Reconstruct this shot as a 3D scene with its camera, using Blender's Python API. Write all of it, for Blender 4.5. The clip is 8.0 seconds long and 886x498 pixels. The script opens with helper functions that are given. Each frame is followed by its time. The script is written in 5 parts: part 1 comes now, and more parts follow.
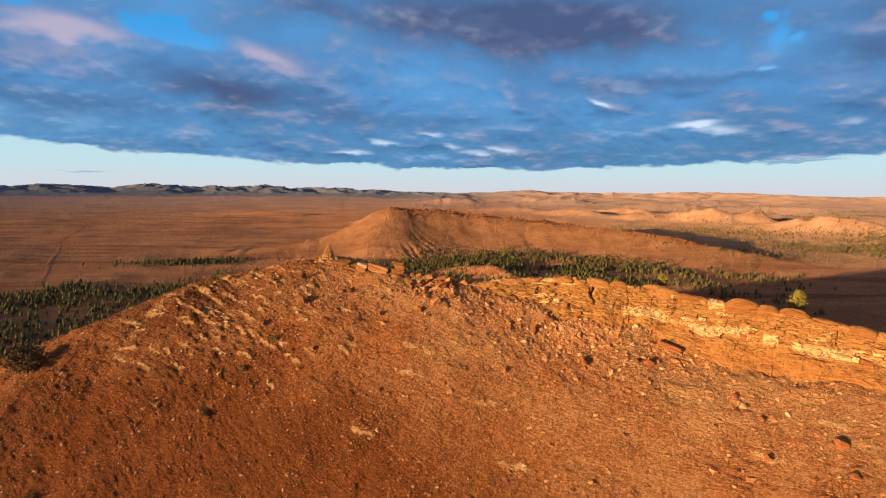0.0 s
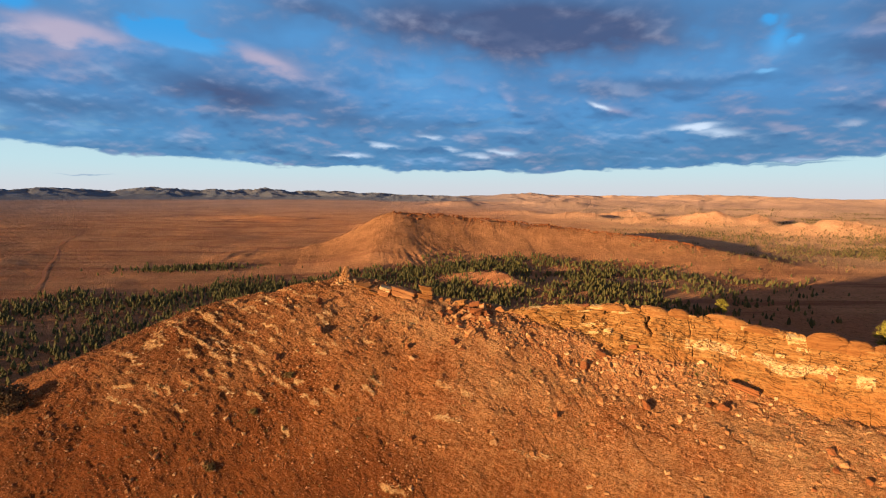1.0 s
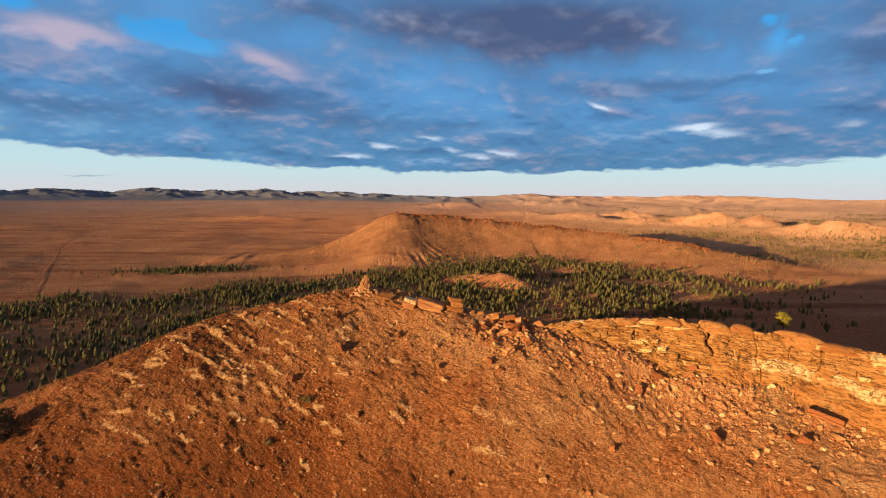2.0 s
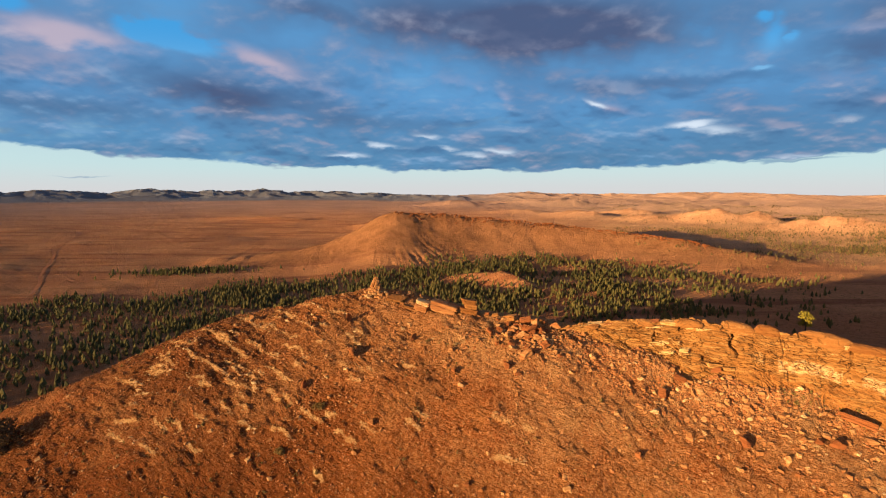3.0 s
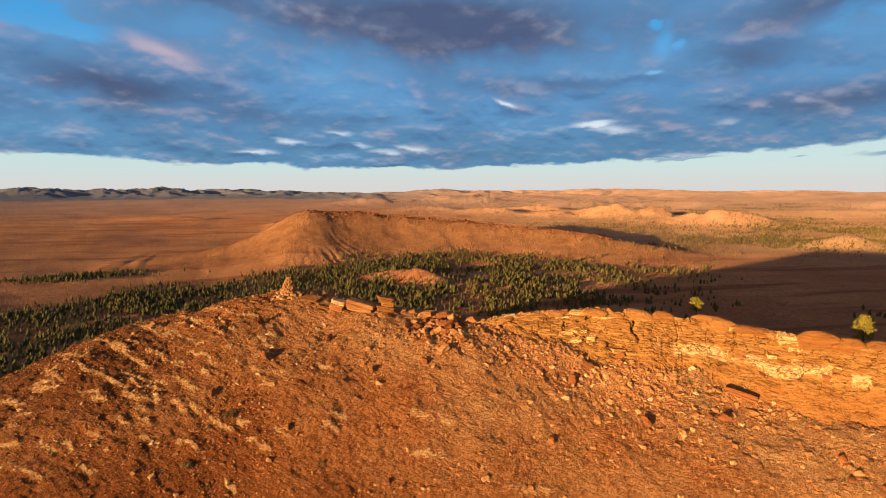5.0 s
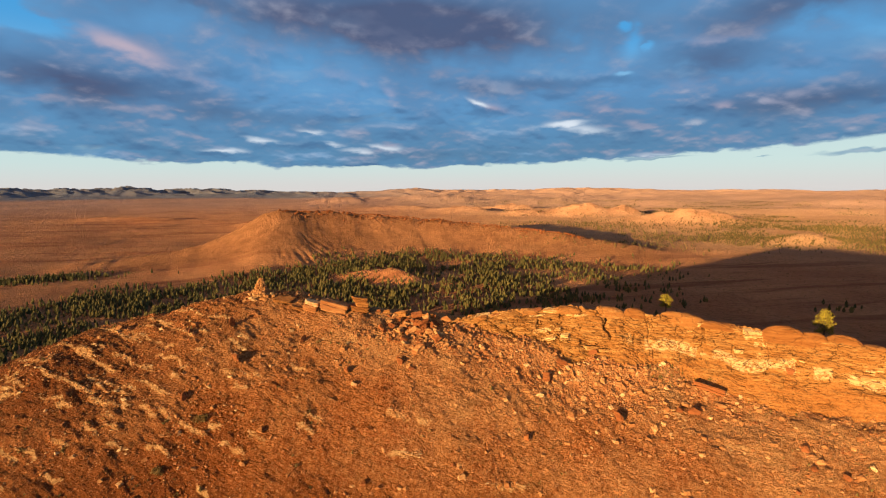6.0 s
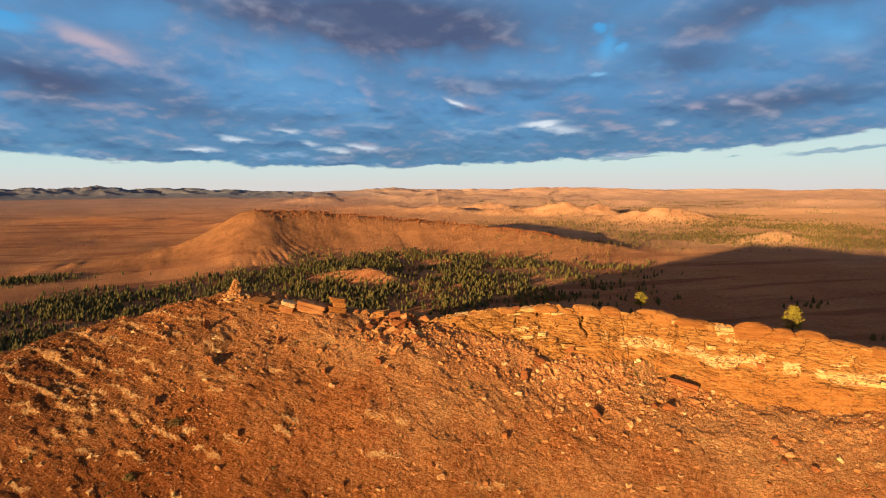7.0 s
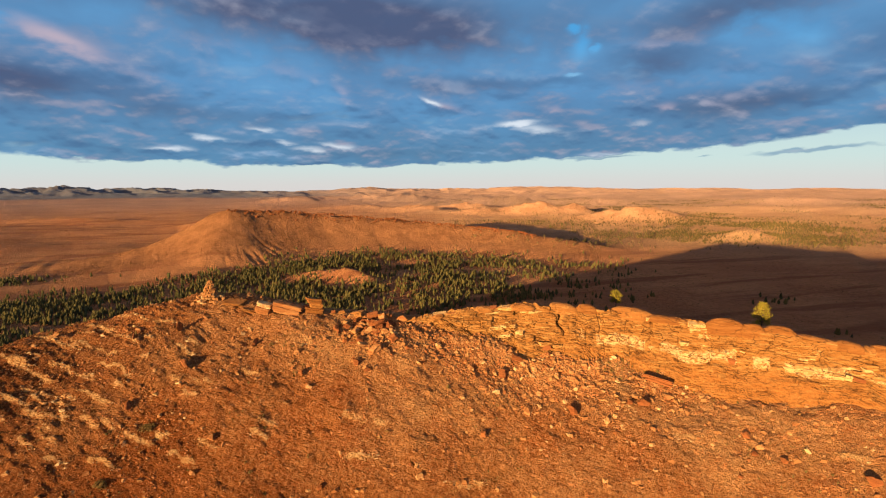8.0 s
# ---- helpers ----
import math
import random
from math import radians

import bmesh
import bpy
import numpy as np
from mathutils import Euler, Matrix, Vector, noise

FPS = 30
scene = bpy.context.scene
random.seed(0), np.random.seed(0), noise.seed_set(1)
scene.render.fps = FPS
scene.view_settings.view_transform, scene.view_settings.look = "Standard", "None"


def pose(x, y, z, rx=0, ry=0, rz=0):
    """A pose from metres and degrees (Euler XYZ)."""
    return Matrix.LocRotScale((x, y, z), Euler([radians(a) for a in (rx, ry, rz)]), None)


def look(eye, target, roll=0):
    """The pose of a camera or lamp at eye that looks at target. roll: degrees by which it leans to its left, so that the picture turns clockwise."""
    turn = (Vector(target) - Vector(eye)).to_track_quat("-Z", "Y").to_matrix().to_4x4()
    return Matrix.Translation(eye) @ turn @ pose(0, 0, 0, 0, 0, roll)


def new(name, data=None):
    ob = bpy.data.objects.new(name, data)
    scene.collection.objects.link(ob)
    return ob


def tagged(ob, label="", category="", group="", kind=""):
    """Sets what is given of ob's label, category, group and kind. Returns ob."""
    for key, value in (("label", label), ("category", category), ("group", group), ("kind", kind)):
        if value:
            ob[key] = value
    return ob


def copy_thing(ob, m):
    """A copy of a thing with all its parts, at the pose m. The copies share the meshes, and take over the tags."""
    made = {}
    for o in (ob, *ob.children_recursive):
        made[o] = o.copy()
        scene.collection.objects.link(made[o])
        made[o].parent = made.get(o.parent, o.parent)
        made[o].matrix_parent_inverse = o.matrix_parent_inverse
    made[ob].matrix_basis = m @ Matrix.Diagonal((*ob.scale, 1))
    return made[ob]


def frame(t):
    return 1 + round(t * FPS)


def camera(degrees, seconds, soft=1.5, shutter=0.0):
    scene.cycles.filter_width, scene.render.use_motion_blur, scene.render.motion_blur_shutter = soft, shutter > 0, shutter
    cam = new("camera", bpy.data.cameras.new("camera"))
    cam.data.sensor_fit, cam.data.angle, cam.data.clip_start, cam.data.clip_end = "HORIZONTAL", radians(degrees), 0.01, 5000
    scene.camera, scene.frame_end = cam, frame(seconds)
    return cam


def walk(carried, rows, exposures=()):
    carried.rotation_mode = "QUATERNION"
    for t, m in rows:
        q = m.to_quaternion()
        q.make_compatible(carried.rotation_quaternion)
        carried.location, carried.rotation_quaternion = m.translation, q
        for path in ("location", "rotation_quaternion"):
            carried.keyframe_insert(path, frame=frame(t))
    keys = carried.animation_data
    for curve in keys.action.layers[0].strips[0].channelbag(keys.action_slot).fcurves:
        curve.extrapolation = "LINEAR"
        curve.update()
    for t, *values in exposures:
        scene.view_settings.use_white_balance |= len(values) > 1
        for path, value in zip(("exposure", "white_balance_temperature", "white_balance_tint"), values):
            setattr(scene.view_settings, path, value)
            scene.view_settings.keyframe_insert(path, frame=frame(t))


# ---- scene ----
cam = camera(78.2, 8.0, soft=1.1)
METRES, EYE, TILT, LEAN, TURN = 24.0, 90.0, -6.3, -0.6, 0.0
ROWS = [
    (0.0, 0.0, 0.0, 0.0, -0.0, 0.0, 0.0),
    (0.5, -0.0983, 0.1888, 0.0855, -0.03, 0.14, 0.03),
    (1.0, -0.2048, 0.4021, 0.1237, -0.01, 0.29, 0.1),
    (1.5, -0.3016, 0.5948, 0.1495, -0.02, 0.39, 0.06),
    (3.0, -0.4682, 0.815, 0.1783, -0.22, 0.22, 0.59),
    (3.5, -0.4668, 0.8154, 0.1774, -1.92, 0.14, 0.84),
    (4.0, -0.4679, 0.8165, 0.1764, -4.37, 0.02, 1.16),
    (4.5, -0.4673, 0.8185, 0.1755, -7.0, -0.12, 1.51),
    (6.0, -0.472, 0.8195, 0.1775, -11.84, -0.42, 2.13),
    (6.5, -0.4721, 0.8198, 0.1775, -12.95, -0.48, 2.25),
    (7.0, -0.4726, 0.8207, 0.1779, -14.18, -0.56, 2.39),
    (7.5, -0.473, 0.8214, 0.1783, -15.44, -0.64, 2.54),
    (8.0, -0.4745, 0.8222, 0.1786, -16.6, -0.73, 2.69),
]
EXPOSURE = 0.91
walk(cam, [(t, pose(0, 0, EYE, TILT, LEAN, TURN) @ pose(METRES * x, METRES * y, METRES * z, 90 + pitch, roll, yaw)) for t, x, y, z, yaw, pitch, roll in ROWS], [(0.0, EXPOSURE, 5750, 9), (1.5, EXPOSURE, 5850, 9), (3.0, EXPOSURE, 6150, 9), (4.0, EXPOSURE, 6300, 10), (8.0, EXPOSURE, 6450, 10)])
# ---- the sun, the sky and the exposure ----
SUN_AZ, SUN_EL, SKY = 48.4, 4.7, 0.54            # the way the light travels (degrees east of +y) and its height
sun_data = bpy.data.lights.new("sun", "SUN")
sun_data.energy, sun_data.angle, sun_data.color = 5.0, radians(0.6), (1.0, 0.64, 0.295)
sun = new("sun", sun_data)
_a, _e = radians(SUN_AZ), radians(SUN_EL)
sun.matrix_world = look((0, 0, 400), (400 * math.sin(_a) * math.cos(_e), 400 * math.cos(_a) * math.cos(_e), 400 - 400 * math.sin(_e)))

world = bpy.data.worlds.new("sky")
scene.world = world
world.use_nodes = True


class Nodes:
    """A short way to write node trees."""

    def __init__(self, tree):
        self.tree = tree
        tree.nodes.clear()

    def add(self, kind, ins=None, **props):
        n = self.tree.nodes.new(kind)
        for k, v in props.items():
            setattr(n, k, v)
        for k, v in (ins or {}).items():
            s = n.inputs[k]
            if hasattr(v, "is_output"):
                self.tree.links.new(v, s)
            else:
                s.default_value = v
        return n

    def math(self, op, a, b=0.0, c=0.0, clamp=False):
        n = self.add("ShaderNodeMath", {0: a, 1: b, 2: c}, operation=op, use_clamp=clamp)
        return n.outputs[0]

    def vmath(self, op, a, b=(0, 0, 0), s=1.0):
        n = self.add("ShaderNodeVectorMath", {0: a, 1: b}, operation=op)
        if op == "SCALE":
            n.inputs["Scale"].default_value = s
        return n.outputs[1] if op in ("LENGTH", "DOT_PRODUCT", "DISTANCE") else n.outputs[0]

    def noise(self, vec, scale, detail=4.0, rough=0.55, lac=2.0, distort=0.0, w=None):
        n = self.add("ShaderNodeTexNoise", {"Vector": vec, "Scale": scale, "Detail": detail, "Roughness": rough, "Lacunarity": lac, "Distortion": distort})
        return n.outputs["Fac"]

    def ramp(self, fac, a, b, lo=0.0, hi=1.0):
        n = self.add("ShaderNodeMapRange", {"Value": fac, "From Min": a, "From Max": b, "To Min": lo, "To Max": hi}, interpolation_type="SMOOTHSTEP")
        return n.outputs[0]

    def mix(self, fac, a, b, blend="MIX"):
        n = self.add("ShaderNodeMix", data_type="RGBA", blend_type=blend)
        for i, v in ((0, fac), (6, a), (7, b)):
            if hasattr(v, "is_output"):
                self.tree.links.new(v, n.inputs[i])
            else:
                n.inputs[i].default_value = v if i == 0 else (*v, 1) if len(v) == 3 else v
        return n.outputs[2]

    def link(self, a, b):
        self.tree.links.new(a, b)


# the cloud's shapes: bearing, height, half lengths in degrees, turn, strength
# clear gaps
GAPS = [(-25.6, 13.6, 4.4, 0.95, -13, 1.15), (-38.5, 14.9, 3.5, 1.1, -4, 1.0), (30.2, 13.6, 1.0, 2.0, -8, 0.42), (29.5, 15.0, 0.7, 0.5, 0, 0.6), (31.4, 12.9, 0.7, 0.5, 0, 0.6), (29.2, 10.9, 1.1, 0.4, 0, 0.6)]
# rosy sunlit flanks high up
ROSY = [(-33.2, 13.0, 4.8, 1.25, -5, 1.25), (-33.5, 10.8, 5.0, 1.5, 0, 0.55), (-17.4, 12.2, 4.0, 0.95, -15, 1.05), (-12.0, 10.2, 3.2, 0.6, -8, 0.25), (-6.5, 13.6, 5.0, 0.6, -12, 0.2), (1.2, 11.2, 3.0, 0.7, -10, 0.3), (5.9, 9.3, 0.8, 0.9, 20, 0.55),
        (16.9, 8.1, 1.9, 0.6, -15, 0.55), (28.1, 7.6, 1.2, 0.45, 0, 0.5), (38.8, 7.4, 1.3, 0.4, 0, 0.5), (37.0, 13.0, 4.5, 0.8, 8, 0.3), (36.0, 9.4, 3.5, 0.6, 0, 0.28), (47, 10.2, 6, 0.8, 4, 0.22)]
# white sunlit tops low down
WHITE = [(15.6, 8.6, 1.0, 0.35, -22, 0.9), (24.8, 6.3, 2.7, 0.42, 2, 1.0), (26.8, 5.7, 3.0, 0.6, -6, 0.7), (37.0, 5.8, 1.1, 0.35, 0, 0.45), (5.9, 4.1, 2.4, 0.32, -5, 0.75), (-6.6, 4.7, 2.4, 0.28, -5, 0.75), (-10.0, 3.6, 2.0, 0.30, 0, 0.85), (-0.9, 5.7, 1.5, 0.25, -8, 0.6),
         (0.8, 4.4, 1.9, 0.25, -8, 0.55), (3.2, 3.8, 1.7, 0.28, 0, 0.65), (33.0, 3.15, 3.5, 0.2, 2, 0.5)]
# heavy dark masses, and thin streaks below the rim
MASSES = [(10, 15.8, 20, 2.9, -3, 1.1), (-9, 16.6, 9, 1.2, -10, 0.6), (37.5, 11.4, 6, 1.9, 3, 0.7), (-22, 9.0, 13, 1.6, -6, 0.7), (-35, 7.0, 12, 1.2, 0, 0.55), (-8, 7.0, 14, 0.9, -4, 0.4), (44, 15.2, 9, 2.0, 5, 0.8), (47, 7.4, 10, 1.2, 2, 0.6), (20, 10.2, 9, 0.8, 0, 0.45), (62, 11, 12, 3, 0, 0.7),
          (14, 3.4, 14, 0.6, 0, 0.4)]
STREAKS = [(32.2, 2.75, 5.0, 0.20, 1.5, 0.9), (50.5, 2.95, 5.6, 0.26, 3, 1.0), (38.0, 3.3, 1.1, 0.12, 0, 0.8), (-33.5, 1.3, 3, 0.10, 0, 0.6), (42, 2.6, 1.1, 0.09, 0, 0.6)]


def build_sky():
    n = Nodes(world.node_tree)
    way = n.add("ShaderNodeTexCoord").outputs["Generated"]
    sep = n.add("ShaderNodeSeparateXYZ", {0: way})
    x, y, z = sep.outputs
    sky = n.add("ShaderNodeTexSky", sky_type="NISHITA", sun_disc=False, sun_elevation=radians(SUN_EL), sun_rotation=radians(SUN_AZ + 180), altitude=300.0, air_density=1.0, dust_density=1.2, ozone_density=1.5)
    clear = n.vmath("SCALE", sky.outputs[0], s=0.1)
    warm = n.mix(n.ramp(z, -0.01, 0.05), (0.80, 0.76, 0.74), (0.66, 0.84, 0.83))
    blue = n.mix(n.ramp(z, 0.03, 0.26), warm, (0.070, 0.385, 0.80))
    clear = n.mix(0.85, clear, blue)
    # bearing and height in degrees, for the shapes of the cloud
    az = n.math("DEGREES", n.math("ARCTAN2", x, y))
    el = n.math("DEGREES", n.math("ARCSINE", n.math("MINIMUM", n.math("MAXIMUM", z, -1.0), 1.0)))
    # the deck as a sheet overhead: its pattern shrinks towards the horizon
    inv = n.math("DIVIDE", 1.0, n.math("ADD", n.math("MAXIMUM", z, 0.0), 0.33))
    flat = n.add("ShaderNodeVectorMath", {0: way, 1: n.add("ShaderNodeCombineXYZ", {0: inv, 1: inv, 2: 0.0}).outputs[0]}, operation="MULTIPLY").outputs[0]
    flat = n.vmath("ADD", flat, (5.3, 2.4, 0.7))
    wx = n.noise(flat, 1.6, 3, 0.5)
    wy = n.noise(n.vmath("ADD", flat, (9.0, 4.0, 3.0)), 2.2, 3, 0.5)
    push = n.add("ShaderNodeCombineXYZ", {0: n.math("MULTIPLY", wx, 0.10), 1: n.math("MULTIPLY", wy, 0.10), 2: 0.0}).outputs[0]
    flat2 = n.vmath("ADD", flat, push)
    big = n.noise(flat2, 1.7, 2, 0.45)
    mid = n.noise(flat2, 4.6, 3, 0.45)
    fine = n.noise(flat2, 12.0, 4, 0.50)
    # the same lumps a little nearer overhead: where they thin out upwards, a lump shows its lit brow
    above = n.noise(n.vmath("ADD", flat2, n.vmath("SCALE", way, s=-0.055)), 4.6, 3, 0.45)
    above2 = n.noise(n.vmath("ADD", flat2, n.vmath("SCALE", way, s=-0.022)), 12.0, 4, 0.50)
    brow = n.math("ADD", n.math("MULTIPLY", n.math("SUBTRACT", mid, above), 0.75), n.math("MULTIPLY", n.math("SUBTRACT", fine, above2), 0.25))
    body = n.math("ADD", n.math("MULTIPLY", big, 0.5), n.math("ADD", n.math("MULTIPLY", mid, 0.33), n.math("MULTIPLY", fine, 0.17)))
    ragged = n.math("SUBTRACT", n.math("ADD", n.math("MULTIPLY", mid, 0.55), n.math("MULTIPLY", fine, 0.45)), 0.5)
    azw = n.math("ADD", az, n.math("MULTIPLY", n.math("SUBTRACT", wy, 0.5), 5.0))
    elw = n.math("ADD", el, n.math("MULTIPLY", ragged, n.math("ADD", 1.3, n.math("MULTIPLY", el, 0.20))))

    def blobs(rows):
        total = None
        for a, e, ra, re_, turn, k in rows:
            c, s = math.cos(radians(turn)), math.sin(radians(turn))
            da, de = n.math("SUBTRACT", azw, a), n.math("SUBTRACT", elw, e)
            u = n.math("ADD", n.math("MULTIPLY", da, c / ra), n.math("MULTIPLY", de, s / ra))
            v = n.math("ADD", n.math("MULTIPLY", da, -s / re_), n.math("MULTIPLY", de, c / re_))
            q = n.math("ADD", n.math("MULTIPLY", u, u), n.math("MULTIPLY", v, v))
            g = n.math("MULTIPLY", n.math("EXPONENT", n.math("MULTIPLY", q, -1.2)), k)
            total = g if total is None else n.math("MAXIMUM", total, g)
        return total

    bend = n.math("SUBTRACT", az, 4.0)
    rim = n.math("ADD", 2.05, n.math("MULTIPLY", n.math("MINIMUM", n.math("MULTIPLY", bend, bend), 3500.0), 0.0010))
    deck = n.ramp(n.math("SUBTRACT", n.math("ADD", el, n.math("MULTIPLY", ragged, 2.4)), rim), -0.10, 0.26)
    thick = n.ramp(n.math("SUBTRACT", body, n.math("MULTIPLY", blobs(GAPS), 0.40)), 0.24, 0.44)
    cover = n.math("MULTIPLY", deck, thick)
    cover = n.math("MAXIMUM", cover, n.math("MULTIPLY", n.ramp(blobs(STREAKS), 0.2, 0.75), 0.62))
    heavy = n.math("ADD", n.math("MULTIPLY", blobs(MASSES), 0.95), n.math("MULTIPLY", n.ramp(body, 0.38, 0.64), 0.45), clamp=True)
    shade = n.mix(heavy, (0.122, 0.322, 0.590), (0.080, 0.112, 0.212))
    shade = n.mix(n.ramp(z, 0.04, 0.17), n.mix(0.65, shade, (0.102, 0.240, 0.385)), shade)
    # soft lit brows and dim undersides of the lumps
    shade = n.mix(n.math("MULTIPLY", n.ramp(brow, 0.0, 0.17), n.ramp(z, 0.26, 0.12, 0.12, 0.85)), shade, n.mix(n.ramp(big, 0.42, 0.58), (0.22, 0.40, 0.62), (0.31, 0.33, 0.45)))
    shade = n.mix(n.math("MULTIPLY", n.ramp(brow, 0.0, -0.17), n.ramp(z, 0.26, 0.12, 0.15, 0.6)), shade, (0.060, 0.128, 0.265))
    # overhead, out of view, the deck is darkened to hold down the fill light
    shade = n.mix(n.math("MULTIPLY", n.ramp(z, 0.38, 0.62), 0.85), shade, (0.055, 0.075, 0.115))
    frayed = n.math("ADD", n.math("MULTIPLY", n.math("SUBTRACT", fine, 0.5), 1.3), n.math("MULTIPLY", n.math("SUBTRACT", mid, 0.5), 0.7))
    rosy = n.ramp(n.math("ADD", blobs(ROSY), n.math("MULTIPLY", frayed, 0.75)), -0.05, 1.20)
    white = n.ramp(n.math("ADD", blobs(WHITE), n.math("MULTIPLY", frayed, 0.6)), 0.02, 1.10)
    cloud = n.mix(n.math("MULTIPLY", rosy, 0.9), shade, (0.54, 0.44, 0.52))
    cloud = n.mix(white, cloud, (0.72, 0.79, 0.87))
    col = n.mix(cover, clear, cloud)
    # the evening glow round the low sun
    west = n.vmath("DOT_PRODUCT", way, (-math.sin(_a), -math.cos(_a), 0.10))
    col = n.mix(n.math("MULTIPLY", n.ramp(west, 0.25, 1.0), 0.85), col, (0.50, 0.27, 0.13))
    bg = n.add("ShaderNodeBackground", {"Color": col, "Strength": SKY})
    out = n.add("ShaderNodeOutputWorld")
    n.link(bg.outputs[0], out.inputs[0])


build_sky()


# ---- the lie of the land ----
def lattice(ix, iy, seed):
    h = (ix.astype(np.int64) * 374761393 + iy.astype(np.int64) * 668265263 + seed * 1442695041) & 0xFFFFFFFF
    h = ((h ^ (h >> 13)) * 1274126177) & 0xFFFFFFFF
    return ((h ^ (h >> 16)) & 0xFFFF) / 65535.0


def vnoise(x, y, seed=0):
    x, y = np.asarray(x, float), np.asarray(y, float)
    ix, iy = np.floor(x), np.floor(y)
    fx, fy = x - ix, y - iy
    u, v = fx * fx * fx * (fx * (fx * 6 - 15) + 10), fy * fy * fy * (fy * (fy * 6 - 15) + 10)
    a, b = lattice(ix, iy, seed), lattice(ix + 1, iy, seed)
    c, d = lattice(ix, iy + 1, seed), lattice(ix + 1, iy + 1, seed)
    return (a + (b - a) * u + (c - a) * v + (a - b - c + d) * u * v) * 2 - 1


def fbm(x, y, seed=0, octaves=4, rough=0.5):
    total, amp, k = 0, 1.0, 1.0
    for i in range(octaves):
        total = total + amp * vnoise(x * k + 17.3 * i, y * k - 9.1 * i, seed + i)
        amp, k = amp * rough, k * 2.03
    return total


def smooth(a, b, x):
    t = np.clip((x - a) / (b - a), 0, 1)
    return t * t * (3 - 2 * t)


def softmin(a, b, k):
    h = np.clip(0.5 + 0.5 * (b - a) / k, 0, 1)
    return b + (a - b) * h - k * h * (1 - h)


def softmax(a, b, k):
    return -softmin(-a, -b, k)


def along(x, y, line):
    """For points: distance to a crest line, its height there, the side (+: behind it) and the length along it."""
    best = np.full(np.shape(x), 1e9)
    zc, side, run = np.zeros(np.shape(x)), np.ones(np.shape(x)), np.zeros(np.shape(x))
    done = 0.0
    for (ax, ay, az), (bx, by, bz) in zip(line, line[1:]):
        dx, dy = bx - ax, by - ay
        length = math.hypot(dx, dy)
        t = np.clip(((x - ax) * dx + (y - ay) * dy) / length ** 2, 0, 1)
        px, py = x - ax - t * dx, y - ay - t * dy
        d = np.hypot(px, py)
        near = d < best
        best = np.where(near, d, best)
        zc = np.where(near, az + t * (bz - az), zc)
        side = np.where(near, np.sign(dx * py - dy * px + 1e-9), side)
        run = np.where(near, done + t * length, run)
        done += length
    return best, zc, side, run


CREST = [(-260, 190, -5), (-190, 150, 8), (-126, 120, 26), (-90, 114, 43.8), (-75, 110, 53.5), (-62, 106, 61.2), (-47, 104, 70.2), (-38, 103, 73.3), (-20.6, 99.5, 77), (-8, 93, 75.5), (0, 91.4, 74.8), (8, 89.8, 74.3), (16, 88, 75),
         (20, 86, 75.4), (26.5, 84.3, 75), (32, 82.2, 74.6), (38.5, 77.2, 74), (46, 72.3, 73.4), (55, 66, 72), (64.5, 59.3, 71.3), (81, 48, 70.6), (96, 37.5, 70), (140, 8, 68), (240, -60, 60)]
# the rock face along the crest: the top's front edge with its height, and the height of the foot
CLIFF = [(5.5, 89.4, 74.4), (7.4, 89, 74.6), (11.8, 87.9, 75.4), (16.1, 86.6, 75.8), (20, 84.2, 76.2), (26.5, 82.5, 75.7), (32, 80.3, 75.2), (38.3, 75, 74.6), (45.7, 70.2, 74.0), (54.6, 64.1, 72.7), (64, 57.5, 72), (80, 46.5, 71.3), (96, 35.5, 70.7)]
FOOT = [74.2, 74.0, 73.4, 72.6, 71.8, 71.0, 69.7, 69.0, 68.3, 67.6, 67.0, 66.0, 65.0]
HILL = [(-330, 690, 3), (-265, 695, 8), (-220, 705, 12.5), (-185, 712, 18), (-155, 716, 25.5), (-125, 718, 38), (-100, 720, 52.5), (-86, 721, 60), (-70, 722, 63.8), (-40, 738, 62.1), (-6, 752, 60.9), (39, 765, 55.8), (110, 774, 49.3), (187, 768, 42.2), (262, 744, 33.9), (332, 706, 23.6), (398, 666, 11.9), (442, 622, 2.7), (488, 580, 0)]
SPUR = [(-70, 722, 62), (-77, 690, 43), (-84, 655, 24), (-90, 615, 9)]
# low hills: x, y, height, half length, half width, turn in degrees
BUMPS = [(42, 530, 12, 52, 20, -40), (735, 1536, 40, 105, 75, -20), (862, 1502, 26, 60, 50, 0), (800, 1135, 31, 150, 80, -25), (700, 715, 15, 55, 40, 0), (1520, 1330, 15, 420, 110, -40),
         (560, 1560, 18, 90, 60, 0), (430, 1750, 20, 120, 70, 0), (250, 1900, 14, 130, 60, 0), (640, 1900, 22, 130, 80, 0), (-150, 1250, 14, 90, 50, 10), (-500, 1500, 12, 200, 40, -10),
         (950, 2300, 24, 220, 100, 0), (1300, 2100, 22, 260, 90, -20), (560, 2600, 30, 240, 110, 0), (60, 2500, 24, 160, 80, 0), (1900, 1700, 20, 300, 120, -40)]
# the far ranges: bearing in degrees, height of the skyline above the plain
RANGE = [(-180, 40), (-60, 52), (-45, 50), (-38, 54), (-30, 56), (-22, 64), (-16, 82), (-12, 58), (-7, 60), (-3, 36), (4, 32), (9, 44), (16, 30), (27, 42), (35, 24), (42, 28), (47, 12), (50, 26), (56, 14), (75, 30), (180, 40)]
SLOPE = [69.594, 3.796, 19.427, -3.911, -12.468, -10.298, -3.309, -14.724]


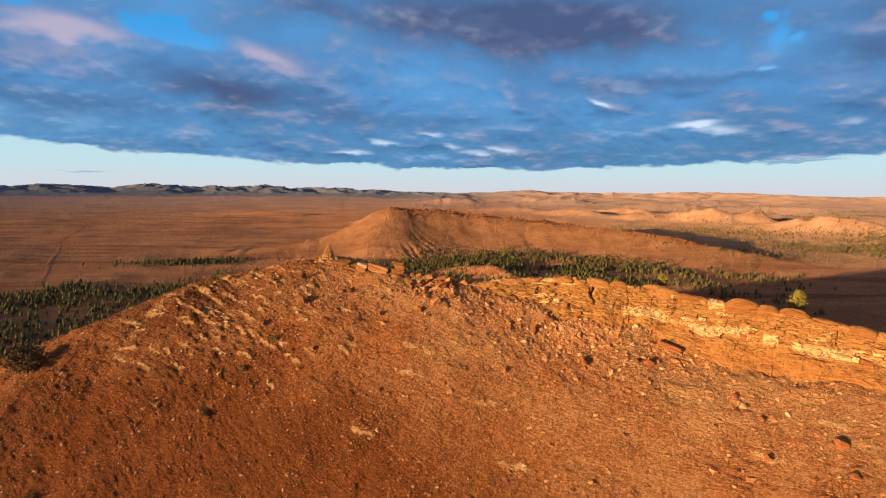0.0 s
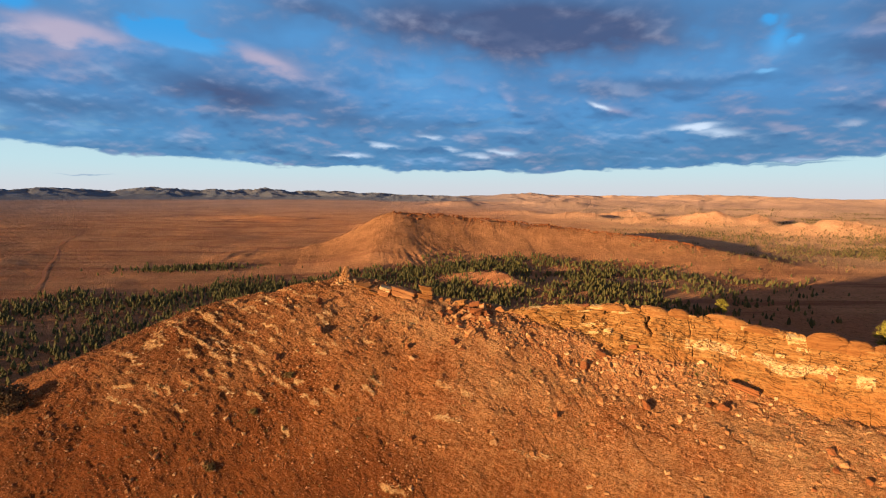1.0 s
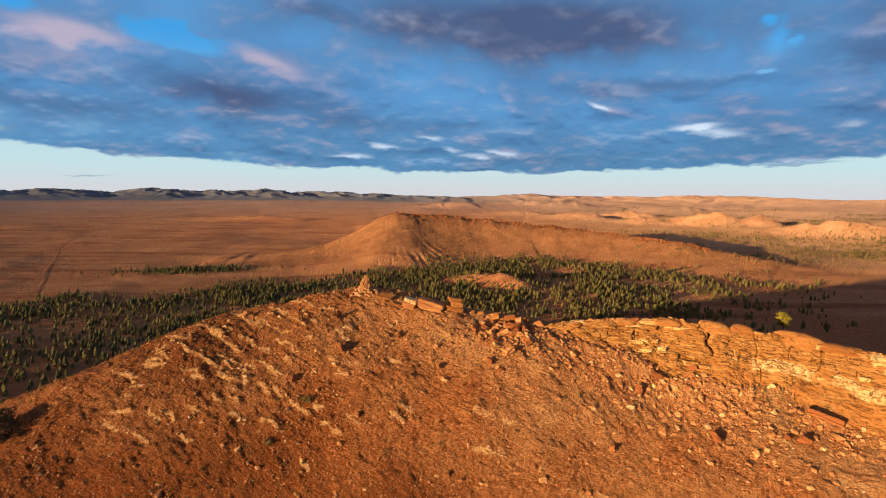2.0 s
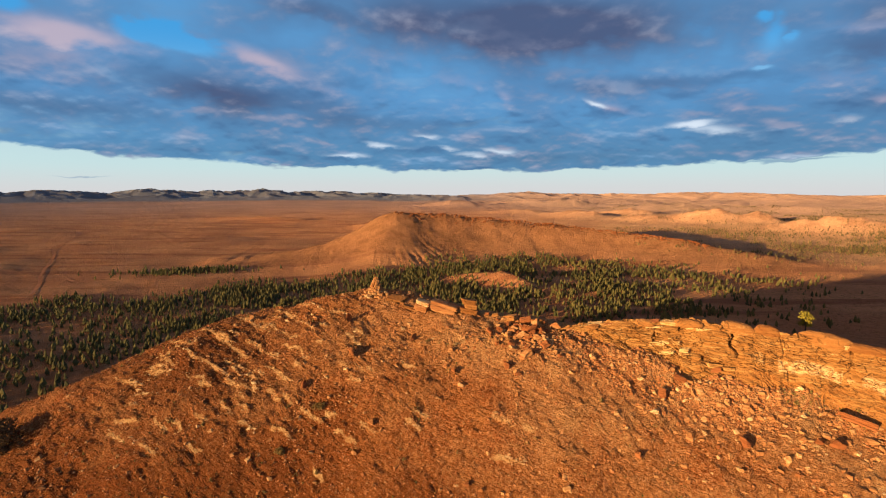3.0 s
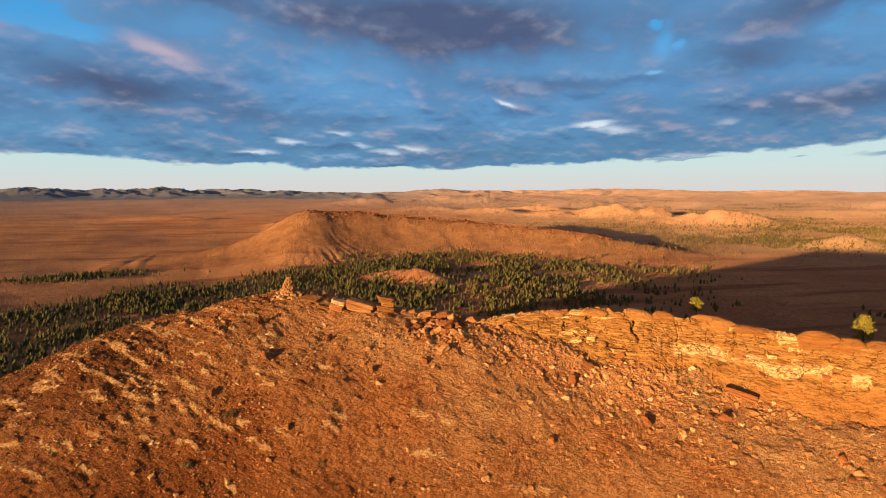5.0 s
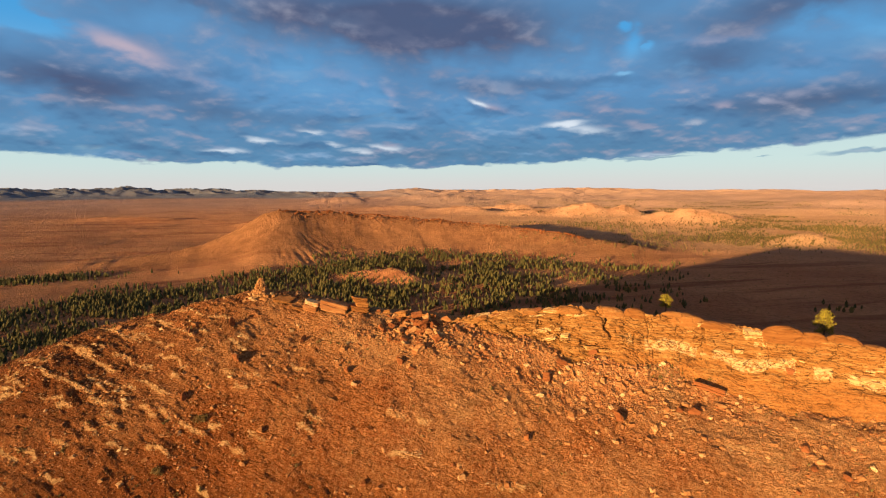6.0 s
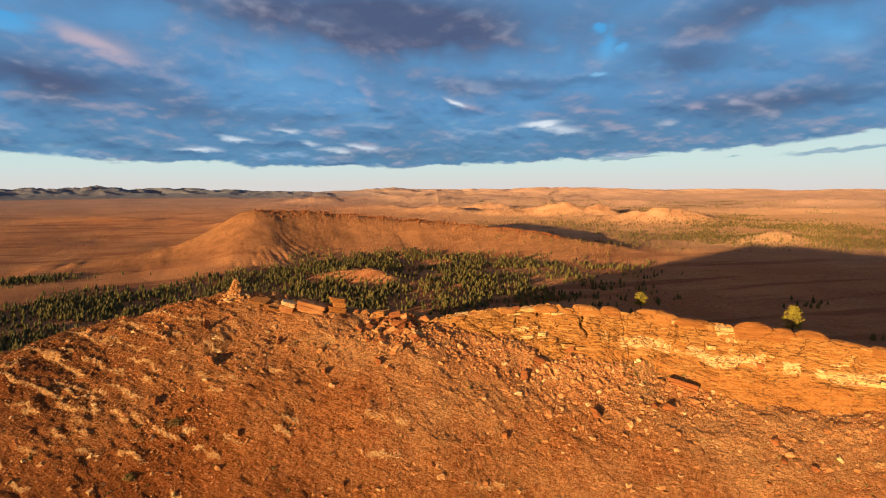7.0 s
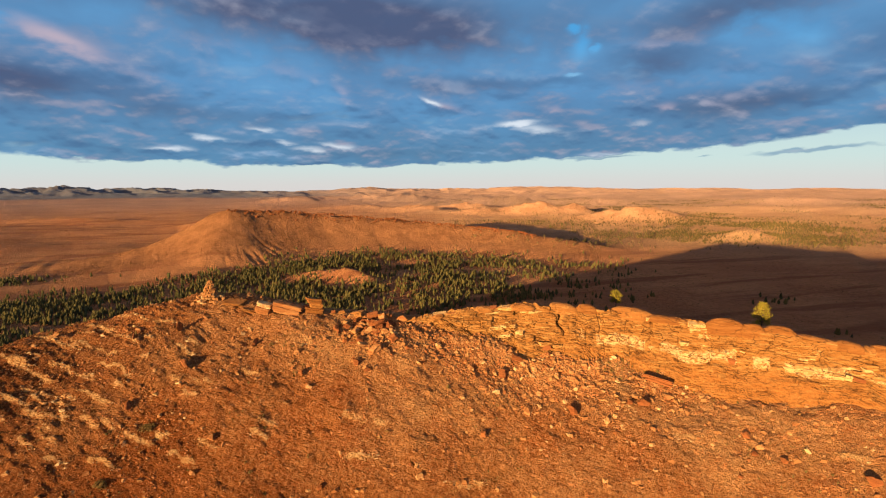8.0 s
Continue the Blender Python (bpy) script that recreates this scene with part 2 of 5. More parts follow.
def front(x, y):
    """The near hillside below the crest."""
    y = y + np.maximum(x - 48, 0) * 0.66 - np.maximum(-x - 60, 0) * 0.35
    fall = 1.5 * smooth(-44, -51, x) + np.maximum(-x - 52, 0) * 0.10 + np.maximum(-x - 60, 0) * 0.25 + np.maximum(x - 48, 0) * 0.05
    xc, yc = np.clip(x, -60, 48), np.clip(y, 62, 101)
    X, Y = xc / 50, (yc - 80) / 30
    c = SLOPE
    z = c[0] + c[1] * X + c[2] * Y + c[3] * X * X + c[4] * X * Y + c[5] * Y * Y + c[6] * X ** 3 + c[7] * X * X * Y
    grad = np.clip((c[2] + c[4] * X + 2 * c[5] * Y + c[7] * X * X) / 30, 0.45, 0.75)
    return z - np.maximum(62 - y, 0) * grad - fall


def plain(x, y):
    r = np.hypot(x, y)
    z = 36 * smooth(700, 4600, r) + 1.6 * fbm(x / 150, y / 150, 3, 3) * smooth(150, 500, r) + 7 * vnoise(x / 800, y / 800, 8) * smooth(900, 2000, r)
    return z + 4


# beds that crop out of the slope: both ends of each
LEDGES_A = [(-35.4, 99.1, -28.1, 90.5), (-32.0, 99.1, -27.5, 94.9), (-26.8, 94.3, -24.2, 93.5), (-36.4, 95.4, -30.1, 89.8), (-41.0, 98.6, -34.9, 93.0), (-42.0, 93.2, -35.8, 88.1), (-37.3, 91.4, -31.9, 87.3), (-38.8, 88.2, -33.1, 85.2), (-45.0, 89.9, -39.2, 86.4),
            (-49.1, 89.5, -46.4, 87.8), (-53.9, 89.0, -48.6, 86.4), (-43.0, 86.2, -39.0, 84.1), (-37.7, 85.2, -33.4, 82.7), (-49.2, 85.0, -46.2, 84.4), (-37.0, 81.6, -35.2, 80.0), (-39.8, 80.8, -37.6, 79.7), (-49.5, 81.7, -46.2, 80.7), (-27.5, 80.3, -24.3, 78.7), (-32.0, 83.0, -29.9, 81.6), (-34.1, 79.5, -32.0, 78.7),
            (-24.8, 79.9, -23.1, 79.2), (-15.2, 77.7, -13.1, 76.9), (-14.4, 78.6, -12.5, 77.9)]
LEDGES_B = [(-20.1, 78.0, -18.3, 77.0), (-24.8, 74.7, -23.4, 73.9), (-44.5, 80.6, -42.3, 79.1), (-31.8, 89.5, -27.9, 86.2), (-45.3, 96.0, -39.2, 91.5), (-33.3, 86.2, -29.3, 83.7), (-49.9, 96.0, -43.5, 90.4), (-30.6, 79.2, -27.7, 77.3), (-23.0, 77.8, -20.4, 76.2), (-44.9, 78.0, -42.2, 76.4), (-39.5, 77.5, -37.2, 76.7),
            (-9.2, 86.7, -7.5, 85.7), (-16.1, 84.8, -13.9, 83.5), (-5.8, 77.4, -3.4, 76.2), (-2.8, 76.2, -1.1, 75.5), (-6.1, 73.7, -2.7, 73.0), (3.7, 69.4, 7.4, 68.7), (34.6, 57.8, 37.3, 56.0), (42.4, 59.5, 45.1, 57.8), (44.1, 56.4, 46.4, 54.6), (24.5, 72.0, 27.7, 70.2), (7.0, 63.1, 10.3, 62.1), (-11.8, 68.5, -8.7, 67.2), (28.8, 67.1, 31.7, 65.6)]
LEDGES = LEDGES_A + LEDGES_B
_r = np.random.default_rng(51)
for _ in range(40):
    x, y, w = _r.uniform(-52, -22), _r.uniform(80, 96), _r.uniform(0.8, 3.2)
    LEDGES.append((x, y, x + 0.84 * w, y - 0.50 * w))


def ledge_steps(x, y):
    """The steps that the ledges make in the slope, and their bare lips."""
    up, lip = np.zeros(np.shape(x)), np.zeros(np.shape(x))
    for k, (x0, y0, x1, y1) in enumerate(LEDGES):
        near = (np.abs(x - (x0 + x1) / 2) < 8) & (np.abs(y - (y0 + y1) / 2) < 8)
        if not np.any(near):
            continue
        px, py = x[near], y[near]
        span = math.hypot(x1 - x0, y1 - y0)
        c, d = (x1 - x0) / span, (y1 - y0) / span
        t, q = ((px - x0) * c + (py - y0) * d), (-(px - x0) * d + (py - y0) * c)
        q = q + 0.22 * vnoise(t / 0.9, t * 0 + 3.7 * k, 221) + 0.12 * vnoise(t / 0.3, t * 0 + 3.7 * k, 223)
        ends = smooth(-0.5, 0.5, t) * smooth(span + 0.5, span - 0.5, t) * np.clip(0.95 + 0.6 * vnoise(t / 1.3, t * 0 + 1.9 * k, 225), 0, 1.1)
        up[near] += ends * (0.20 * smooth(-0.16, 0.10, q) * np.exp(-np.maximum(q, 0) / 1.2) - 0.09 * np.exp(-((q + 0.36) / 0.22) ** 2))
        lip[near] = np.maximum(lip[near], ends * np.exp(-((q - 0.03) / 0.15) ** 2))
    return up, lip


def bedding(x, y):
    """Thin tilted beds that crop out of the slope in broken steps: their height, and how bare the lip is."""
    u, v = 0.57 * x + 0.82 * y, 0.82 * x - 0.57 * y
    turn = smooth(0, 25, x)
    u = u + turn * (0.25 * y - 0.15 * x)
    where = 0.20 + 0.70 * smooth(-12, -26, x) * smooth(74, 82, y + 0.25 * (x + 35)) + (0.22 + 0.2 * smooth(72, 84, y)) * fbm(u / 5, v / 9, 201, 3)
    where = np.clip(where, 0, 1)
    phase = u / 1.9 + 0.5 * fbm(u / 6, v / 9, 203, 3) + 0.12 * vnoise(v / 0.9, u / 1.5, 205)
    layer = np.floor(phase)
    f = phase - layer
    keep = smooth(-0.1, 0.3, vnoise(v / 3.6 + 9.7 * layer, layer * 3.1, 207))
    step = np.where(f < 0.22, f / 0.22, 1 - (f - 0.22) / 0.78)
    lip = where * keep * smooth(0.0, 0.06, f) * smooth(0.32, 0.22, f)
    size = 0.30 * where * keep * (0.6 + 0.5 * vnoise(v / 1.1, layer * 5.3, 209))
    chip = 0.13 * (0.35 + where) * (lattice(np.floor(u / 0.45 + vnoise(v, u, 211)), np.floor(v / 0.7 + vnoise(u, v, 213)), 215) - 0.5)
    grain = 0.10 * vnoise(u / 0.36, v / 0.95, 217) + 0.07 * vnoise(x / 0.31, y / 0.31, 219)
    return size * step + chip + grain, lip


def land(x, y, rough=True):
    x, y = np.asarray(x, float), np.asarray(y, float)
    base = plain(x, y)
    for bx, by, h, a, b, turn in BUMPS:
        c, s = math.cos(radians(turn)), math.sin(radians(turn))
        u, v = ((x - bx) * c + (y - by) * s) / a, (-(x - bx) * s + (y - by) * c) / b
        q = np.sqrt(u * u + v * v) + 0.09 * vnoise((x - bx) / (a * 0.4), (y - by) / (a * 0.4), 21)
        base = base + 1.2 * h * np.exp(-np.maximum(q, 0) ** 1.35 * 1.7) * (1 + 0.16 * vnoise(x / 17, y / 17, 23) * (h < 45))
    # the middle hill
    d, zc, side, run = along(x, y, HILL)
    zc = zc + 1.1 * fbm(run / 22, run * 0, 5, 3)
    # gullies that fan out from the peak, and broken ground along the face
    fan = np.degrees(np.arctan2(x + 78, 735 - y))
    far_out = np.hypot(x + 78, y - 735)
    warp = fan / 2.0 + 0.5 * vnoise(far_out / 22, fan / 30, 33)
    rill = 0.40 * fbm(x / 16, y / 22, 31, 3) - 4.4 * np.maximum(0, 0.24 - np.abs(vnoise(warp, far_out / 200, 32))) * smooth(10, 30, far_out) * (0.35 + 0.65 * smooth(-14, 0, fan)) * smooth(95, 60, fan) * smooth(190, 90, far_out) * 1.3
    rill = rill * smooth(2, 14, d) * (1 - smooth(80, 150, d))
    reach = np.where(side > 0, 60.0, 46.0)
    over = np.maximum(zc - base, 0)
    base = base + over * np.exp(-np.sqrt(d * d + 16) / reach + 4 / reach) + np.where(over > 8, rill, 0) * (side < 0)
    ds, zs, _, _ = along(x, y, SPUR)
    spur = base - 6 + np.maximum(zs - base + 6, 0) * np.exp(-np.sqrt(ds * ds + 90) / 30 + 9.5 / 30)
    base = softmax(base, spur, 8)
    # the far ranges
    r = np.hypot(x, y)
    bearing = np.degrees(np.arctan2(x, y))
    top = np.interp(bearing, [b for b, _ in RANGE], [h for _, h in RANGE])
    wob = 0.80 + 0.22 * fbm(bearing / 4.0, r / 900, 41, 3)
    folds = 1 - 1.3 * np.abs(fbm(x / 210, y / 210, 43, 4, 0.6))
    base = base + top * (wob + 0.5 * (folds - 0.75)) * (smooth(3700, 4450, r) - 0.5 * smooth(4600, 4900, r)) + 0.38 * np.minimum(top, 44) * np.maximum(0.75 - 1.5 * np.abs(fbm(x / 300, y / 300, 47, 4, 0.55)), 0) * smooth(2300, 3000, r) * (1 - smooth(3900, 4400, r)) * smooth(-12, 6, bearing)
    # the near ridge
    d, zc, side, run = along(x, y, CREST)
    back = zc + 0.8 - np.where(side > 0, 0.30 * d, -0.25 * d)
    hang = front(x, y)
    dc, top, sc, rc = along(x, y, CLIFF)
    rise = smooth(-1.7, 1.0, dc * sc) * smooth(0, 5, rc) * (dc < 25)
    ridge = softmin(hang, back, 2.5)
    talus = 1.1 * np.exp(-((dc * sc + 4.2) / 2.4) ** 2) * smooth(4, 10, rc) * smooth(44, 30, rc) * (dc < 25) * (0.8 + 0.5 * vnoise(x / 3.0, y / 3.0, 77))
    hang = hang + talus
    ridge = ridge + talus
    ridge = np.where(rise > 0, softmin(hang + np.maximum(top - 1.1 - hang, 0) * rise, back, 1.0), ridge)
    z = softmax(ridge, base, 6)
    if rough:
        near = np.exp(-(np.hypot(x, y - 80) / 140) ** 2)
        z = z + (1 - near) * 0.35 * fbm(x / 25, y / 25, 71, 3)
        close = np.hypot(x, y - 75) < 110
        if np.any(close):
            q = close * smooth(110, 85, np.hypot(x, y - 75))
            up = bedding(x, y)[0] + ledge_steps(x, y)[0]
            z = z + q * (up + 0.5 * fbm(x / 9, y / 9, 61, 3) + 0.15 * fbm(x / 1.9, y / 1.9, 67, 3, 0.6))
    return z


def mesh_of(name, verts, faces, smooth_shade=True):
    """A mesh from arrays of places and of triangles or quads."""
    verts, faces = np.asarray(verts, np.float32), np.asarray(faces, np.int32)
    me = bpy.data.meshes.new(name)
    k = faces.shape[1]
    me.vertices.add(len(verts))
    me.vertices.foreach_set("co", verts.ravel())
    me.loops.add(faces.size)
    me.loops.foreach_set("vertex_index", faces.ravel())
    me.polygons.add(len(faces))
    me.polygons.foreach_set("loop_start", np.arange(0, faces.size, k, dtype=np.int32))
    me.polygons.foreach_set("use_smooth", np.full(len(faces), smooth_shade))
    me.update(calc_edges=True)
    me.validate()
    return me


# ---- materials ----
def surface(name, rough=0.9, spec=0.25):
    m = bpy.data.materials.new(name)
    m.use_nodes = True
    n = Nodes(m.node_tree)
    out = n.add("ShaderNodeOutputMaterial")
    b = n.add("ShaderNodeBsdfPrincipled", {"Roughness": rough, "Specular IOR Level": spec, "Diffuse Roughness": 1.0})
    n.link(b.outputs[0], out.inputs[0])
    return m, n, b


def relief(n, b, height, strength, distance):
    k = n.add("ShaderNodeBump", {"Height": height, "Strength": strength, "Distance": distance})
    n.link(k.outputs[0], b.inputs["Normal"])


def earth_material():
    m, n, b = surface("red_earth", 0.95, 0.1)
    p = n.add("ShaderNodeTexCoord").outputs["Object"]
    broad = n.noise(p, 0.03, 5, 0.6)
    mid = n.noise(p, 0.33, 6, 0.65)
    fine = n.noise(p, 2.6, 8, 0.7)
    grit = n.noise(p, 11.0, 4, 0.6)
    far = n.add("ShaderNodeAttribute", attribute_name="plain").outputs["Fac"]
    stony = n.add("ShaderNodeAttribute", attribute_name="stony").outputs["Fac"]
    veg = n.add("ShaderNodeAttribute", attribute_name="scrub").outputs["Fac"]
    col = n.mix(n.ramp(mid, 0.32, 0.68), (0.345, 0.093, 0.021), (0.57, 0.197, 0.052))
    col = n.mix(n.ramp(broad, 0.50, 0.66), col, (0.30, 0.066, 0.016))
    col = n.mix(n.math("MULTIPLY", n.ramp(n.noise(p, 0.11, 4, 0.6), 0.57, 0.68), 0.8), col, (0.33, 0.058, 0.014))
    col = n.mix(n.math("MULTIPLY", n.ramp(n.noise(n.vmath("ADD", p, (40.0, 9.0, 3.0)), 0.16, 5, 0.65), 0.58, 0.68), 0.5), col, (0.17, 0.105, 0.030))
    col = n.mix(n.math("MULTIPLY", stony, 0.85), col, n.mix(n.ramp(mid, 0.35, 0.65), (0.58, 0.255, 0.092), (0.72, 0.40, 0.165)))
    sep = n.add("ShaderNodeSeparateXYZ", {0: p}).outputs
    sand = n.ramp(n.math("ADD", sep[0], n.math("MULTIPLY", n.noise(p, 0.002, 3), 300.0)), 150.0, 750.0)
    away = n.ramp(n.vmath("LENGTH", p), 650.0, 950.0)
    sand = n.math("MULTIPLY", sand, away)
    plain_col = n.mix(n.ramp(n.noise(p, 0.010, 6, 0.6), 0.38, 0.62), (0.53, 0.229, 0.100), (0.65, 0.315, 0.140))
    streak = n.add("ShaderNodeMapping", {"Vector": p, "Scale": (0.004, 0.03, 0.01), "Rotation": (0, 0, 0.15)}).outputs[0]
    plain_col = n.mix(n.ramp(n.noise(streak, 1.0, 5, 0.6), 0.50, 0.62), plain_col, (0.40, 0.160, 0.072))
    plain_col = n.mix(sand, plain_col, n.mix(n.ramp(n.noise(p, 0.008, 6, 0.6), 0.38, 0.62), (0.57, 0.318, 0.168), (0.68, 0.408, 0.215)))
    # haze over the far plain, painted as a muted pinkish tone growing with distance
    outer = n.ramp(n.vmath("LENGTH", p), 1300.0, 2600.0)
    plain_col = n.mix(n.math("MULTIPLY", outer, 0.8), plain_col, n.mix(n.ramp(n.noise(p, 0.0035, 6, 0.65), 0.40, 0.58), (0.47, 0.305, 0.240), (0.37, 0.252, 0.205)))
    bare = n.add("ShaderNodeAttribute", attribute_name="bare").outputs["Fac"]
    plain_col = n.mix(bare, plain_col, n.mix(n.ramp(n.noise(p, 0.03, 5, 0.6), 0.4, 0.6), (0.60, 0.315, 0.168), (0.74, 0.42, 0.235)))
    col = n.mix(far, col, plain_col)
    hill = n.add("ShaderNodeAttribute", attribute_name="hill").outputs["Fac"]
    col = n.mix(n.math("MULTIPLY", hill, 0.85), col, n.mix(n.ramp(n.noise(p, 0.06, 8, 0.75), 0.36, 0.62), (0.26, 0.121, 0.056), (0.45, 0.212, 0.095)))
    # left-hand far ranges: their haze and cloud shade put in as slate blue
    range_haze = n.add("ShaderNodeAttribute", attribute_name="range").outputs["Fac"]
    col = n.mix(n.math("MULTIPLY", range_haze, 0.85), col, n.mix(n.ramp(n.noise(p, 0.006, 5, 0.6), 0.4, 0.6), (0.095, 0.150, 0.215), (0.125, 0.180, 0.245)))
    lumps = n.math("ADD", n.math("MULTIPLY", fine, 0.55), n.math("MULTIPLY", mid, 0.45))
    lip = n.add("ShaderNodeAttribute", attribute_name="lip").outputs["Fac"]
    tuft = n.ramp(lumps, 0.47, 0.57)
    col = n.mix(n.math("MULTIPLY", tuft, n.math("ADD", 0.10, n.math("MULTIPLY", veg, 0.65))), col, (0.15, 0.062, 0.015))
    col = n.mix(n.math("MULTIPLY", n.math("MULTIPLY", veg, 0.85), n.math("SUBTRACT", 1.0, far)), col, n.mix(n.ramp(mid, 0.4, 0.6), (0.125, 0.036, 0.009), (0.22, 0.060, 0.015)))
    pale = n.ramp(n.noise(p, 4.2, 5, 0.7), 0.55, 0.61)
    col = n.mix(n.math("MULTIPLY", n.math("MULTIPLY", pale, n.math("SUBTRACT", 1.0, n.math("MULTIPLY", veg, 0.7))), n.math("SUBTRACT", 0.7, n.math("MULTIPLY", far, 0.6))), col, n.mix(stony, (0.64, 0.33, 0.15), (0.74, 0.46, 0.25)))
    # short strokes of dry grass and grit across the slope, others along the light that paint small cast shadows, and
    # longer ones that wash down it
    for turn, seed, size in ((-0.61, 0.0, (1.3, 0.26, 0.5)), (0.72, 40.0, (1.1, 0.24, 0.5)), (1.2, 80.0, (4.5, 0.30, 0.6))):
        grain = n.add("ShaderNodeMapping", {"Vector": p, "Rotation": (0, 0, turn), "Location": (seed, 0, 0), "Scale": size}, vector_type="TEXTURE").outputs[0]
        g = n.noise(grain, 1.0, 4, 0.6)
        on = n.math("SUBTRACT", 1.0, far)
        col = n.mix(n.math("MULTIPLY", n.ramp(g, 0.54, 0.62), n.math("MULTIPLY", on, n.math("SUBTRACT", 0.55, n.math("MULTIPLY", veg, 0.50)))), col, n.mix(stony, (0.54, 0.21, 0.070), (0.68, 0.37, 0.155)))
        col = n.mix(n.math("MULTIPLY", n.ramp(g, 0.46, 0.38), n.math("MULTIPLY", on, n.math("SUBTRACT", 0.55, n.math("MULTIPLY", stony, 0.35)))), col, (0.185, 0.060, 0.014))
    worn = n.math("MULTIPLY", n.ramp(lip, 0.22, 0.60), n.ramp(fine, 0.26, 0.42))
    col = n.mix(n.math("MULTIPLY", worn, 0.88), col, n.mix(n.ramp(n.noise(p, 1.4, 5, 0.7), 0.34, 0.58), (0.50, 0.245, 0.088), (0.70, 0.435, 0.195)))
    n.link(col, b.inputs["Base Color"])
    lay = n.add("ShaderNodeMapping", {"Vector": p, "Rotation": (0, 0, -0.61), "Scale": (3.2, 0.5, 1.0)}, vector_type="TEXTURE").outputs[0]
    n.link(n.math("ADD", 0.15, n.math("MULTIPLY", far, 0.85)), b.inputs["Diffuse Roughness"])
    near_h = n.math("ADD", n.math("ADD", n.math("MULTIPLY", fine, 1.0), n.math("MULTIPLY", grit, 0.22)), n.math("MULTIPLY", n.noise(lay, 1.0, 6, 0.7), 0.9))
    far_h = n.math("MULTIPLY", n.noise(p, 0.30, 5, 0.75), 2.6)
    h = n.math("ADD", n.math("MULTIPLY", near_h, n.math("SUBTRACT", 0.95, n.math("MULTIPLY", far, 0.05))), n.math("MULTIPLY", far_h, far))
    relief(n, b, h, 1.0, 1.0)
    return m


EARTH = earth_material()


def rock_material(name, dark, light, pale, pale_at, lichen=0.25, cracks=0.0):
    m, n, b = surface(name, 0.9, 0.15)
    p = n.add("ShaderNodeNewGeometry").outputs["Position"]
    o = n.add("ShaderNodeObjectInfo").outputs["Random"]
    isl = n.add("ShaderNodeNewGeometry").outputs["Random Per Island"]
    r = n.math("FRACT", n.math("ADD", o, isl))
    bed = n.add("ShaderNodeMapping", {"Vector": p, "Scale": (0.35, 0.35, 3.2), "Rotation": (0.0, 0.13, 0.0)}).outputs[0]
    band = n.noise(bed, 1.4, 6, 0.65, distort=0.4)
    fine = n.noise(p, 3.4, 8, 0.7)
    f = n.math("ADD", n.math("MULTIPLY", band, 0.78), n.math("MULTIPLY", r, 0.22))
    col = n.mix(n.ramp(f, 0.30, 0.62), dark, light)
    col = n.mix(n.ramp(n.math("ADD", n.math("ADD", n.math("MULTIPLY", fine, 0.45), n.math("MULTIPLY", band, 0.35)), n.math("MULTIPLY", r, 0.2)), pale_at, pale_at + 0.08), col, pale)
    lime = n.add("ShaderNodeAttribute", attribute_name="lime").outputs["Fac"]
    col = n.mix(n.math("MULTIPLY", lime, n.ramp(n.noise(p, 2.0, 7, 0.75), 0.43, 0.51)), col, (0.66, 0.46, 0.22))
    spot = n.ramp(n.noise(p, 1.9, 7, 0.75), 0.58, 0.66)
    col = n.mix(n.math("MULTIPLY", spot, lichen), col, (0.13, 0.075, 0.035))
    leaf = n.ramp(n.noise(n.add("ShaderNodeMapping", {"Vector": p, "Scale": (0.6, 0.6, 8.0), "Rotation": (0.0, 0.10, 0.0)}).outputs[0], 1.0, 5, 0.6, distort=0.3), 0.56, 0.63)
    col = n.mix(n.math("MULTIPLY", leaf, 0.75 * cracks), col, (0.20, 0.078, 0.018))
    earthy = n.add("ShaderNodeAttribute", attribute_name="earthy").outputs["Fac"]
    col = n.mix(n.math("MULTIPLY", earthy, n.ramp(fine, 0.30, 0.5)), col, n.mix(n.ramp(fine, 0.4, 0.6), (0.28, 0.090, 0.020), (0.43, 0.18, 0.048)))
    split = n.add("ShaderNodeMapping", {"Vector": n.vmath("ADD", p, n.vmath("SCALE", n.add("ShaderNodeTexNoise", {"Vector": p, "Scale": 1.3, "Detail": 4.0}).outputs["Color"], s=0.9)), "Scale": (0.55, 0.55, 1.9), "Rotation": (0.0, 0.10, 0.0)}).outputs[0]
    edge = n.add("ShaderNodeTexVoronoi", {"Vector": split, "Scale": 1.0}, feature="DISTANCE_TO_EDGE").outputs["Distance"]
    crack = n.math("MULTIPLY", n.ramp(edge, 0.05, 0.0), n.ramp(n.noise(p, 0.9, 3), 0.42, 0.55))
    col = n.mix(n.math("MULTIPLY", crack, n.math("SUBTRACT", cracks, n.math("MULTIPLY", earthy, cracks))), col, (0.09, 0.040, 0.014))
    n.link(col, b.inputs["Base Color"])
    relief(n, b, n.math("SUBTRACT", n.math("ADD", n.math("MULTIPLY", fine, 0.20), n.math("MULTIPLY", band, 0.26)), n.math("MULTIPLY", crack, 0.25 * cracks)), 0.9, 0.5)
    return m


SANDSTONE = rock_material("banded_sandstone", (0.32, 0.140, 0.036), (0.52, 0.290, 0.098), (0.66, 0.455, 0.205), 0.49, 0.45, 0.9)
CAP_ROCK = rock_material("orange_cap_stone", (0.25, 0.095, 0.024), (0.39, 0.175, 0.050), (0.50, 0.27, 0.095), 0.60, 0.6, 0.6)
RED_ROCK = rock_material("red_sandstone", (0.19, 0.060, 0.020), (0.33, 0.118, 0.040), (0.46, 0.24, 0.095), 0.66, 0.6)
